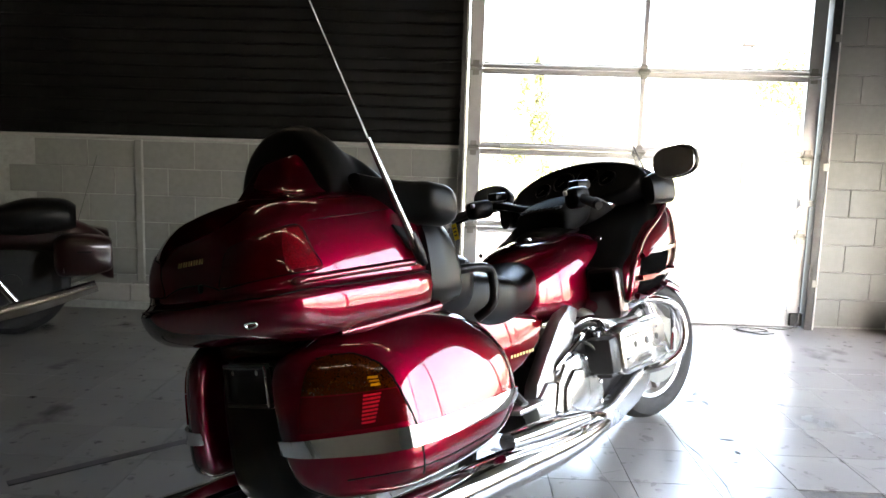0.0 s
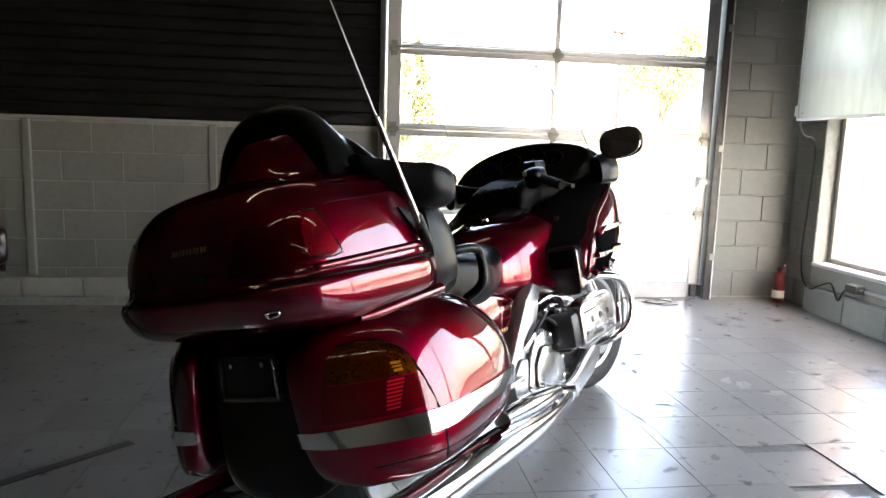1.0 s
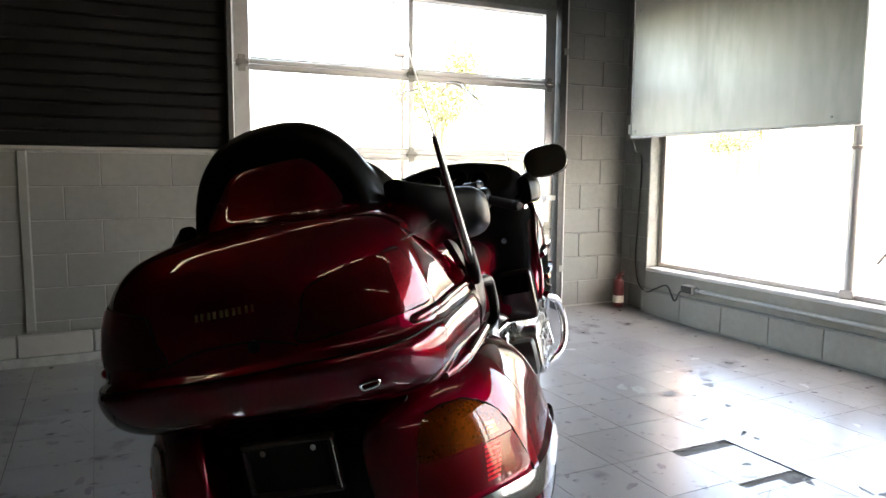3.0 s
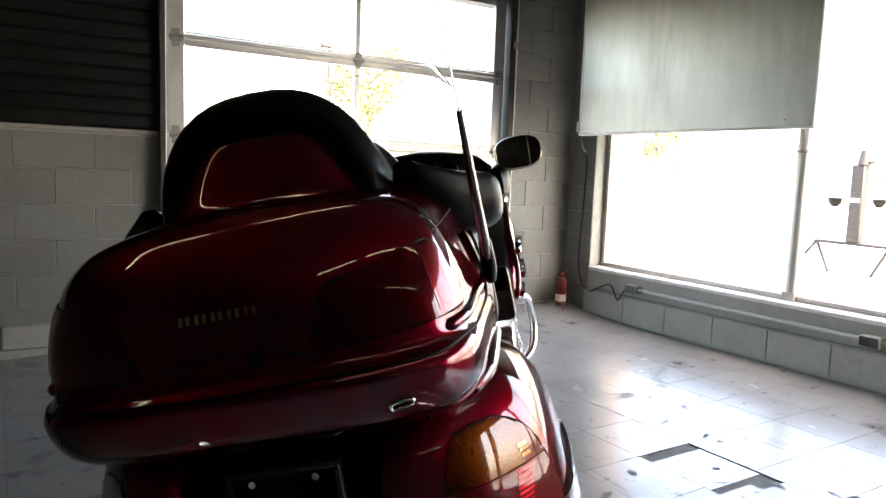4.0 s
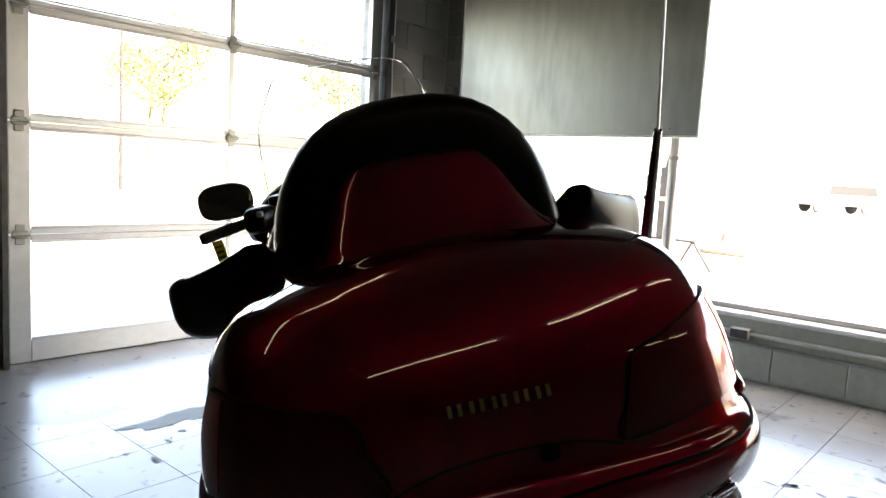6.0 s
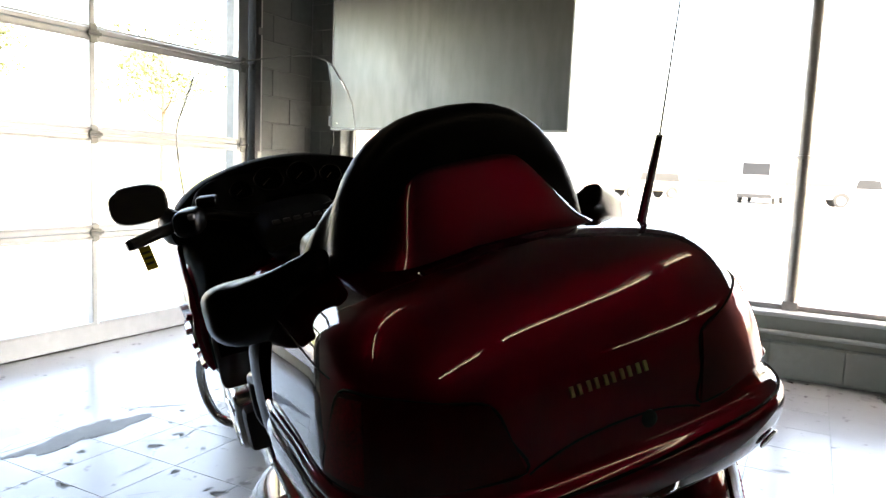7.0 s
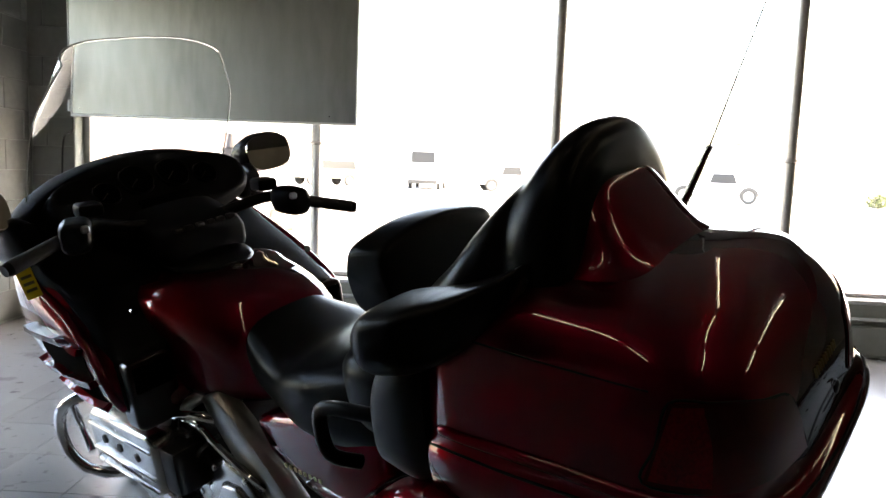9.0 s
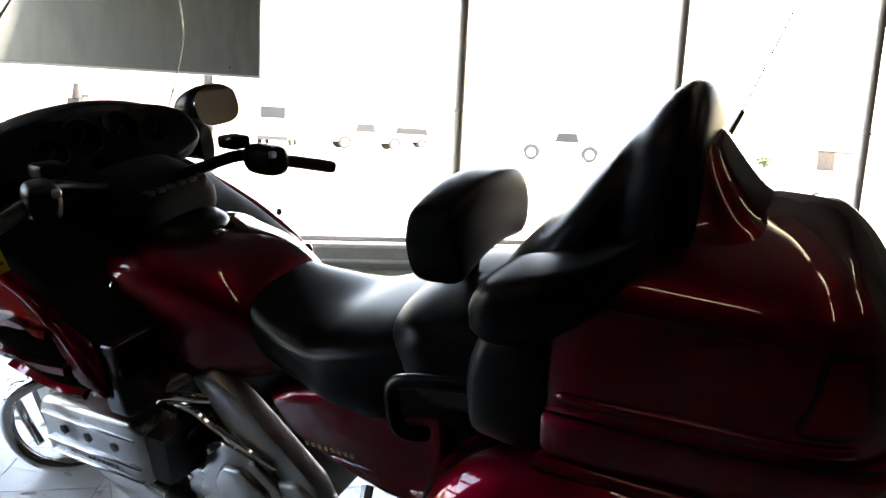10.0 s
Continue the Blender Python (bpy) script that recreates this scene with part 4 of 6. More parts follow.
# engine
engine = bp("engine_block", join(box(-0.2, 0.2, 1.22, 1.84, 0.22, 0.52, 0.03, 2), box(-0.14, 0.14, 1.1, 1.3, 0.2, 0.45, 0.03, 2), box(-0.26, 0.26, 1.42, 1.84, 0.33, 0.48, 0.02, 2)), "engine_black", None, "black flat six engine block")
for s in (1, -1):
    head = bp("cylinder_head", join(prism([(1.40, 0.37), (1.40, 0.505), (1.43, 0.522), (1.74, 0.518), (1.765, 0.49), (1.765, 0.37), (1.74, 0.345), (1.43, 0.345)], 0.25 * s, 0.325 * s, 0.016, 3),
                                   prism([(1.38, 0.36), (1.38, 0.51), (1.79, 0.50), (1.79, 0.35)], 0.215 * s, 0.25 * s, 0.01, 2)), "polished", engine, "polished cylinder head cover")
    bp("head_rib", join(box(0.322 * s, 0.333 * s, 1.42, 1.75, 0.398, 0.408, 0.003), box(0.322 * s, 0.331 * s, 1.42, 1.75, 0.474, 0.482, 0.003), box(0.322 * s, 0.331 * s, 1.42, 1.75, 0.362, 0.37, 0.003)), "polished", head)
    for y in (1.50, 1.593, 1.679):
        bp("head_bolt", moved(lathe([(0.0, 0.0), (0.0125, 0.0), (0.0125, 0.003), (0.008, 0.004)], 14), Matrix.Translation((0.3245 * s, y, 0.443)) @ Matrix.Rotation(radians(90 * s), 4, "Y")), "engine_black", head)
    for k in range(7):
        y = 1.60 - k * 0.016
        bp("letter_bar", box(0.324 * s, 0.3262 * s, y, y + 0.009, 0.38, 0.389), "engine_black", head)
    bp("ignition_cover", box(0.2 * s, 0.31 * s, 1.345, 1.44, 0.36, 0.49, 0.02, 2), "grey_plastic", engine)
    guard = bp("engine_guard", tube([(0.2 * s, 1.55, 0.57), (0.3 * s, 1.66, 0.585), (0.37 * s, 1.735, 0.56), (0.385 * s, 1.785, 0.5), (0.385 * s, 1.795, 0.42), (0.365 * s, 1.76, 0.355), (0.32 * s, 1.71, 0.325), (0.25 * s, 1.68, 0.31), (0.15 * s, 1.66, 0.3)], 0.0155, 12, 5), "chrome", None, "chrome engine guard loop")
    bp("guard_tube", tube([(0.35 * s, 1.72, 0.572), (0.33 * s, 1.84, 0.52), (0.31 * s, 1.87, 0.43), (0.32 * s, 1.81, 0.36)], 0.011, 10, 5), "chrome", guard)
    bp("intake_pipe", tube([(0.12 * s, 1.36, 0.60), (0.2 * s, 1.38, 0.58), (0.25 * s, 1.45, 0.53), (0.26 * s, 1.5, 0.5)], 0.018, 10, 5), "cast", engine)
    bp("brace_tube", tube([(0.21 * s, 1.48, 0.485), (0.222 * s, 1.42, 0.515), (0.225 * s, 1.34, 0.525), (0.226 * s, 1.276, 0.495), (0.226 * s, 1.157, 0.45), (0.21 * s, 1.12, 0.42)], 0.009, 8, 5), "chrome", engine)
    case = bp("crankcase_cover", prism([(1.07, 0.30), (1.11, 0.39), (1.17, 0.455), (1.25, 0.47), (1.31, 0.44), (1.33, 0.375), (1.385, 0.36), (1.40, 0.29), (1.36, 0.245), (1.2, 0.225), (1.1, 0.235)], 0.19 * s, 0.236 * s, 0.016, 3), "polished", engine, "polished crankcase cover")
    bp("cover_boss", prism([(1.11, 0.29), (1.13, 0.37), (1.19, 0.415), (1.255, 0.41), (1.285, 0.36), (1.27, 0.29), (1.2, 0.262)], 0.23 * s, 0.25 * s, 0.012, 3), "polished", case)
    for y, z in ((1.10, 0.272), (1.165, 0.437), (1.295, 0.432), (1.375, 0.335), (1.36, 0.268), (1.22, 0.24)):
        bp("cover_bolt", moved(lathe([(0.0, 0.0), (0.008, 0.0), (0.008, 0.005), (0.005, 0.007), (0.0, 0.007)], 10), Matrix.Translation((0.234 * s, y, z)) @ Matrix.Rotation(radians(90 * s), 4, "Y")), "chrome", case)
    bp("spark_lead", tube([(0.2 * s, 1.30, 0.50), (0.235 * s, 1.33, 0.475), (0.25 * s, 1.36, 0.44), (0.3 * s, 1.39, 0.42)], 0.006, 8, 5), "cable", engine)
    bp("coolant_pipe", tube([(0.17 * s, 1.27, 0.53), (0.225 * s, 1.32, 0.56), (0.245 * s, 1.39, 0.555), (0.24 * s, 1.43, 0.51), (0.235 * s, 1.41, 0.455)], 0.0125, 10, 5), "chrome", engine)
    bp("pipe_cover", prism([(1.75, 0.315), (1.70, 0.25), (1.60, 0.205), (1.42, 0.17), (1.15, 0.155), (0.98, 0.175), (1.02, 0.235), (1.2, 0.235), (1.42, 0.262), (1.58, 0.31), (1.70, 0.345)], 0.2 * s, 0.262 * s, 0.02, 3), "polished", engine, "polished cover over the exhaust pipes")
    ex = bp("exhaust", tube([(0.16 * s, 1.58, 0.26), (0.22 * s, 1.4, 0.2), (0.26 * s, 1.2, 0.2), (0.285 * s, 0.95, 0.215), (0.305 * s, 0.7, 0.24), (0.32 * s, 0.35, 0.262), (0.325 * s, -0.02, 0.275)], [0.026, 0.03, 0.036, 0.048, 0.055, 0.055, 0.05], 18, 5), "chrome", None, "chrome exhaust silencer")
    bp("heat_shield", tube([(0.305 * s, 1.12, 0.275), (0.32 * s, 0.9, 0.3), (0.335 * s, 0.66, 0.325)], [0.022, 0.034, 0.026], 12, 5), "chrome", ex)
    bp("silencer_tip", tube([(0.325 * s, -0.02, 0.275), (0.326 * s, -0.06, 0.277)], [0.045, 0.04], 16, 2), "engine_black", ex)

# wheels
wheel_m = Matrix.Rotation(radians(90), 4, "Y")


def wheel(y, radius, width, steer=None):
    m = (steer or Matrix()) @ Matrix.Translation((0, y, radius)) @ wheel_m
    w = width / 2
    t = bp("wheel", lathe([(radius - 0.1, -w * 0.75), (radius - 0.06, -w), (radius - 0.025, -w * 0.85), (radius - 0.006, -w * 0.45), (radius, 0), (radius - 0.006, w * 0.45), (radius - 0.025, w * 0.85), (radius - 0.06, w), (radius - 0.1, w * 0.75), (radius - 0.1, -w * 0.75)], 56, m), "rubber", None, "black rubber tyre on a cast wheel")
    bp("rim", lathe([(radius - 0.1, -w * 0.78), (radius - 0.115, -w * 0.7), (radius - 0.12, 0), (radius - 0.115, w * 0.7), (radius - 0.1, w * 0.78), (radius - 0.098, 0)], 48, m), "cast", t)
    for k in range(5):
        a = 2 * math.pi * k / 5
        sp = moved(box(-0.02, 0.02, 0.03, radius - 0.112, -0.022, 0.022, 0.008, 1), m @ Matrix.Rotation(a, 4, "Z"))
        bp("spoke", sp, "cast", t)
    bp("hub", lathe([(0.0, -w), (0.045, -w), (0.05, 0), (0.045, w), (0.0, w)], 24, m), "cast", t)
    for s in (-1, 1):
        bp("brake_disc", lathe([(0.09, s * (w + 0.012)), (0.15, s * (w + 0.012)), (0.15, s * (w + 0.017)), (0.09, s * (w + 0.017))], 40, m), "steel", t)
    return t


wheel(0.56, 0.311, 0.18)
STEER = Matrix.Translation((0, 1.68, 0.95)) @ Matrix.Rotation(radians(-14), 4, Vector((0, -0.48, 0.876))) @ Matrix.Translation((0, -1.68, -0.95))
front = wheel(2.175, 0.32, 0.13, STEER)
for s in (1, -1):
    bp("fork_leg", moved(tube([(0.105 * s, 2.175, 0.32), (0.105 * s, 1.94, 0.75)], [0.032, 0.029], 14, 3), STEER), "chrome", None, "chrome fork leg")
_arc = []
for k in range(17):
    a = radians(55 + k * 7)
    _arc.append((2.175 + 0.345 * math.cos(a), 0.32 + 0.345 * math.sin(a)))
_rings = []
for k, (y, z) in enumerate(_arc):
    a = radians(55 + k * 7)
    ring = []
    for j in range(13):
        b = radians(-90 + j * 15)
        rr = 0.345 - 0.055 * (1 - math.cos(b))
        ring.append((0.085 * math.sin(b), 2.175 + rr * math.cos(a), 0.32 + rr * math.sin(a)))
    for j in range(12, -1, -1):
        b = radians(-90 + j * 15)
        rr = 0.341 - 0.055 * (1 - math.cos(b))
        ring.append((0.081 * math.sin(b), 2.175 + rr * math.cos(a), 0.32 + rr * math.sin(a)))
    _rings.append(ring)
bp("front_fender", moved(rings_mesh(_rings), STEER), "red", None, "candy red front fender")

# fairing
fair_st = [(1.395, 0, 0.60, 0.25, 0.03, 0.04, 3, 3), (1.425, 0, 0.65, 0.34, 0.07, 0.09, 3.5, 3), (1.455, 0, 0.675, 0.366, 0.085, 0.125, 3.5, 3.2), (1.52, 0, 0.70, 0.374, 0.105, 0.16, 3.5, 3.4), (1.58, 0, 0.72, 0.378, 0.13, 0.185, 3.5, 3.4), (1.66, 0, 0.74, 0.38, 0.16, 0.2, 3.5, 3.2),
           (1.76, 0, 0.77, 0.382, 0.19, 0.21, 3.2, 3), (1.86, 0, 0.80, 0.374, 0.225, 0.21, 3, 3), (1.95, 0, 0.82, 0.35, 0.235, 0.2, 2.8, 2.8), (2.05, 0, 0.83, 0.30, 0.2, 0.18, 2.4, 2.6), (2.13, 0, 0.83, 0.23, 0.15, 0.14, 2.2, 2.4), (2.18, 0, 0.83, 0.14, 0.09, 0.09, 2, 2), (2.2, 0, 0.83, 0.05, 0.03, 0.03, 2, 2)]
_bm = loft(fair_st, 56, 6)
ft = tree_of(_bm)
fairing = bp("fairing", _bm, "red", None, "candy red front fairing with side vents")
inner = bp("inner_panel", loft([(1.405, 0, 0.64, 0.25, 0.06, 0.05, 3, 3), (1.412, 0, 0.65, 0.335, 0.09, 0.08, 4.5, 5), (1.45, 0, 0.662, 0.352, 0.104, 0.1, 4.5, 5), (1.53, 0, 0.70, 0.362, 0.12, 0.12, 4, 4), (1.60, 0, 0.73, 0.364, 0.14, 0.14, 3.8, 4), (1.70, 0, 0.78, 0.364, 0.145, 0.14, 3.6, 3.6), (1.80, 0, 0.84, 0.36, 0.15, 0.14, 3.2, 3.2), (1.88, 0, 0.88, 0.34, 0.14, 0.14, 3, 3)], 48, 5), "dash", fairing, "black inner fairing panel")
_rings = []
for y, hw, top, th in spline([(1.80, 0.335, 0.153, 0.006), (1.804, 0.343, 0.16, 0.012), (1.83, 0.354, 0.165, 0.018), (1.87, 0.358, 0.165, 0.024), (1.93, 0.335, 0.152, 0.03), (2.02, 0.27, 0.12, 0.03), (2.08, 0.18, 0.06, 0.03)], 4):
    ring = []
    for grow in (0.0, -th):
        arc = []
        for k in range(41):
            a = math.pi * (-0.08 + 1.16 * k / 40)
            arc.append(((hw + grow) * math.cos(a), y, 1.0 + (top + grow) * math.sin(a)))
        ring += arc if grow == 0.0 else arc[::-1]
    _rings.append(ring)
hood = bp("dash_hood", rings_mesh(_rings), "dash", fairing, "black hood over the instruments")
PANEL = Matrix.Translation((0.02, 1.757, 1.07)) @ Matrix.Rotation(radians(-38), 4, "X")
bp("gauge_panel", moved(loft([(0.0, 0, 0, 0.26, 0.085, 0.075, 2.4, 3), (0.004, 0, 0, 0.295, 0.1, 0.095, 2.3, 3), (0.05, 0, 0, 0.31, 0.104, 0.1, 2.3, 3), (0.09, 0, 0, 0.3, 0.09, 0.09, 2.3, 3)], 48, 4), PANEL), "dash_face", hood, "dark grey instrument panel")
for x, z, r in ((-0.05, 0.028, 0.046), (0.062, 0.028, 0.046), (-0.148, 0.004, 0.035), (0.158, 0.004, 0.035)):
    m = PANEL @ Matrix.Translation((x, 0.0, z)) @ Matrix.Rotation(radians(90), 4, "X")
    dial = bp("gauge", moved(lathe([(r * 1.02, -0.02), (r * 1.0, 0.004), (r * 0.96, 0.003), (0.0, 0.0015)], 32), m), "vent_mesh", hood, "round instrument with dark face")
    prof = [(r * 1.0, -0.004), (r * 1.1, -0.002), (r * 1.06, 0.009), (r * 1.0, 0.008), (r * 1.0, -0.004)]
    bp("gauge_ring", moved(rings_mesh([[(q * math.cos(2 * math.pi * k / 36), q * math.sin(2 * math.pi * k / 36), h) for k in range(36)] for q, h in prof], cap=False), m), "plastic", dial)
    bp("needle", moved(box(-0.0014, 0.0014, -0.004, r * 0.7, 0.004, 0.0055), m @ Matrix.Rotation(radians(130), 4, "Z")), "grey_plastic", dial)
bp("console_bridge", loft([(1.64, 0, 0.94, 0.1, 0.03, 0.05, 3, 3), (1.66, 0, 0.945, 0.14, 0.045, 0.06, 3, 3), (1.76, 0, 0.955, 0.2, 0.055, 0.08, 3, 3), (1.84, 0, 0.965, 0.24, 0.06, 0.1, 3, 3)], 32, 4), "dash", inner, "black shelf under the display")
bp("console", loft([(1.50, 0, 0.92, 0.08, 0.03, 0.04, 3, 3), (1.51, 0, 0.93, 0.12, 0.05, 0.06, 3.2, 3), (1.58, 0, 0.95, 0.135, 0.06, 0.08, 3.2, 3), (1.67, 0, 0.98, 0.14, 0.05, 0.08, 3, 3)], 28, 4), "dash", inner, "black console with switches under the instruments")
for k in range(6):
    bp("button", box(-0.09 + k * 0.032, -0.066 + k * 0.032, 1.505, 1.53, 0.972, 0.985, 0.003), "grey_plastic", inner)
bp("display", moved(box(-0.08, 0.08, -0.006, 0.012, -0.08, -0.038, 0.005, 2), PANEL), "vent_mesh", hood)
for s in (1, -1):
    bp("lock", moved(lathe([(0.01, 0), (0.01, 0.005)], 12), Matrix.Translation((0.27 * s, 1.445, 0.835)) @ Matrix.Rotation(radians(90), 4, "X")), "chrome", inner)
    # candy red panel whose shade is put into the darker paint
    bp("leg_shield", loft([(1.396, 0.283 * s, 0.64, 0.052, 0.08, 0.08, 7, 7), (1.399, 0.283 * s, 0.64, 0.058, 0.088, 0.088, 7, 7), (1.41, 0.284 * s, 0.64, 0.06, 0.09, 0.09, 7, 7), (1.45, 0.284 * s, 0.64, 0.06, 0.09, 0.09, 7, 7)], 40, 4), "dark_red", inner, "lower inner panel, its shade put into a darker red")
    bp("shield_pocket", box(0.236 * s, 0.33 * s, 1.392, 1.4, 0.65, 0.715, 0.003, 2), "vent_mesh", inner, "black recess in the lower panel")
    _edge = [(0.4, 1.88, 0.976), (0.4, 1.70, 0.9), (0.4, 1.58, 0.838), (0.4, 1.51, 0.785), (0.4, 1.455, 0.69), (0.39, 1.415, 0.58)]
    bp("fairing_rim", tube([tuple(ft.find_nearest(Vector((x * s, y, z)))[0]) for x, y, z in spline(_edge, 5)], 0.012, 10, 1), "red", fairing, "candy red rolled edge of the fairing")
    # side vents
    for k in range(2):
        z0, d = 0.763 - k * 0.1, 0.03 * k
        net = [[(0.45, 1.53 - d, z0), (0.45, 1.64 - d, z0 - 0.004), (0.44, 1.77 - d, z0 - 0.008)], [(0.46, 1.52 - d, z0 - 0.04), (0.46, 1.63 - d, z0 - 0.04), (0.44, 1.75 - d, z0 - 0.042)], [(0.45, 1.505 - d, z0 - 0.082), (0.45, 1.62 - d, z0 - 0.082), (0.44, 1.73 - d, z0 - 0.082)]]
        vent = bp("side_vent", onto(ft, net if s == 1 else flip(net), 0.002, 0.004, 5, 4), "vent_mesh", fairing, "black mesh side vent")
    for k in range(3):
        z0 = 0.783 - k * 0.1
        net = [[(0.46, 1.52 - k * 0.025, z0), (0.46, 1.66, z0 - 0.004), (0.44, 1.82 - k * 0.03, z0 - 0.004)], [(0.48, 1.52 - k * 0.025, z0 - 0.009), (0.48, 1.66, z0 - 0.012), (0.45, 1.82 - k * 0.03, z0 - 0.012)], [(0.46, 1.52 - k * 0.025, z0 - 0.018), (0.46, 1.66, z0 - 0.02), (0.44, 1.82 - k * 0.03, z0 - 0.02)]]
        bp("vent_fin", onto(ft, net if s == 1 else flip(net), 0.02, 0.006, 6, 4), "red", fairing)
    net = [[(0.12 * s, 2.2, 0.9), (0.25 * s, 2.12, 0.92), (0.33 * s, 2.0, 0.95)], [(0.1 * s, 2.2, 0.84), (0.27 * s, 2.12, 0.84), (0.38 * s, 1.98, 0.86)]]
    bp("headlight", onto(ft, net, 0.004, 0.006, 6, 4), "lens_clear", fairing, "clear headlight lens")
    # mirrors
    stalk = bp("mirror", loft([(1.794, 0.445 * s, 1.09, 0.076, 0.052, 0.052, 2.8, 2.8), (1.797, 0.445 * s, 1.09, 0.084, 0.059, 0.059, 2.8, 2.8), (1.805, 0.445 * s, 1.09, 0.087, 0.062, 0.062, 2.8, 2.8), (1.83, 0.44 * s, 1.09, 0.088, 0.062, 0.062, 2.6, 2.6), (1.88, 0.43 * s, 1.085, 0.07, 0.045, 0.05, 2.2, 2.2), (1.91, 0.42 * s, 1.08, 0.03, 0.02, 0.02, 2, 2)], 28, 5), "plastic", None, "black mirror housing with glass")
    bp("mirror_glass", moved(loft([(-0.004, 0, 0, 0.083, 0.058, 0.058, 2.8, 2.8), (0.0, 0, 0, 0.084, 0.059, 0.059, 2.8, 2.8), (0.008, 0, 0, 0.08, 0.055, 0.055, 2.8, 2.8)], 32, 1), Matrix.Translation((0.445 * s, 1.789, 1.09)) @ Matrix.Rotation(radians(-3 * s), 4, "Z") @ Matrix.Rotation(radians(-8), 4, "X")), "mirror", stalk, "mirror glass", 20)
    bp("mirror_arm", loft([(1.75, 0.345 * s, 0.99, 0.025, 0.06, 0.05, 2.4, 2.6), (1.80, 0.362 * s, 1.0, 0.03, 0.065, 0.06, 2.4, 2.6), (1.88, 0.37 * s, 1.0, 0.03, 0.055, 0.06, 2.4, 2.4)], 18, 4), "plastic", stalk)

# windscreen
_rings = []
for i in range(13):
    v = i / 12
    row = []
    for j in range(25):
        u = -1 + j / 12
        hw = 0.30 - 0.05 * v ** 3
        top = v * (1 - 0.10 * abs(u) ** 4)
        x = hw * u * (1 - 0.12 * max(0, v - 0.7) / 0.3 * abs(u) ** 6)
        y = 2.03 - 0.27 * top - 0.16 * u * u
        z = 1.07 + 0.41 * top - 0.02 * abs(u) ** 2
        row.append((x, y, z))
    _rings.append(row)
_ws = rings_mesh(_rings, closed=False)
bmesh.ops.recalc_face_normals(_ws, faces=_ws.faces)
bmesh.ops.solidify(_ws, geom=list(_ws.faces), thickness=0.004)
screen = bp("windscreen", _ws, "screen", None, "clear acrylic windscreen")
screen.visible_shadow = False
_edge = [_rings[i][0] for i in range(13)] + _rings[12][1:24] + [_rings[i][24] for i in range(12, -1, -1)]
bp("screen_edge", tube(_edge, 0.0022, 6, 1), "screen_edge", screen)

# handlebar
BAR = Matrix.Translation((0, 1.70, 0.977)) @ Matrix.Rotation(radians(-12.6), 4, "Z") @ Matrix.Rotation(radians(3.5), 4, "Y") @ Matrix.Translation((0, -1.764, -0.955))
bar = bp("handlebar", moved(tube([(-0.31, 1.53, 0.985), (-0.24, 1.60, 1.0), (-0.12, 1.65, 0.97), (0, 1.66, 0.96), (0.12, 1.65, 0.97), (0.24, 1.60, 1.0), (0.31, 1.53, 0.985)], 0.016, 10, 5), BAR), "plastic", None, "black handlebar with grips and switches")
for s in (1, -1):
    bp("grip", moved(tube([(0.315 * s, 1.525, 0.985), (0.43 * s, 1.465, 0.955)], [0.0165, 0.0175], 14, 3), BAR), "rubber", bar, "black rubber grip")
    bp("bar_end", moved(tube([(0.43 * s, 1.465, 0.955), (0.442 * s, 1.459, 0.952)], [0.018, 0.014], 12, 2), BAR), "plastic", bar)
    bp("switch_box", moved(loft([(1.49, 0.285 * s, 0.99, 0.02, 0.025, 0.025, 3, 3), (1.505, 0.285 * s, 0.99, 0.036, 0.036, 0.04, 3, 3), (1.57, 0.27 * s, 0.995, 0.036, 0.036, 0.04, 3, 3), (1.585, 0.265 * s, 0.995, 0.02, 0.02, 0.02, 3, 3)], 18, 3), BAR), "plastic", bar, "black switch box")
    bp("switch", moved(box(0.255 * s, 0.275 * s, 1.485, 1.5, 1.0, 1.018, 0.004), BAR), "cast", bar)
    bp("fluid_tank", moved(box(0.2 * s, 0.26 * s, 1.57, 1.64, 1.02, 1.055, 0.01, 2), BAR), "plastic", bar)
    bp("lever", moved(tube([(0.26 * s, 1.60, 0.985), (0.33 * s, 1.585, 0.975), (0.40 * s, 1.55, 0.955), (0.44 * s, 1.53, 0.945)], [0.009, 0.007, 0.006, 0.008], 8, 5), BAR), "chrome" if s == 1 else "plastic", bar)
tag = bp("key_tag", moved(join(box(-0.016, 0.016, -0.001, 0.001, -0.07, 0.0)), BAR @ Matrix.Translation((-0.405, 1.49, 0.943)) @ Matrix.Rotation(radians(-12), 4, "Y")), "yellow", bar, "yellow paper tag tied to the grip")
for k in range(3):
    bp("print_bar", moved(box(-0.011, 0.011, -0.0016, -0.0011, -0.022 - k * 0.016, -0.015 - k * 0.016), BAR @ Matrix.Translation((-0.405, 1.49, 0.943)) @ Matrix.Rotation(radians(-12), 4, "Y")), "tag_ink", tag)

# side stand
bp("side_stand", tube([(-0.14, 1.12, 0.22), (-0.24, 1.15, 0.09), (-0.30, 1.17, -0.05)], [0.014, 0.012, 0.012], 8, 3), "engine_black", None, "black side stand")

# ---- second motorcycle, parked by the block wall ----
other = empty("cruiser_motorcycle", pose(-2.44, 4.43, 0, 0, 0, 119), "dark red cruiser with hard saddlebags parked by the wall", "motorcycle")


def cp(name, bm, material, parent=None, label=""):
    return part(name, bm, material, parent or other, label)


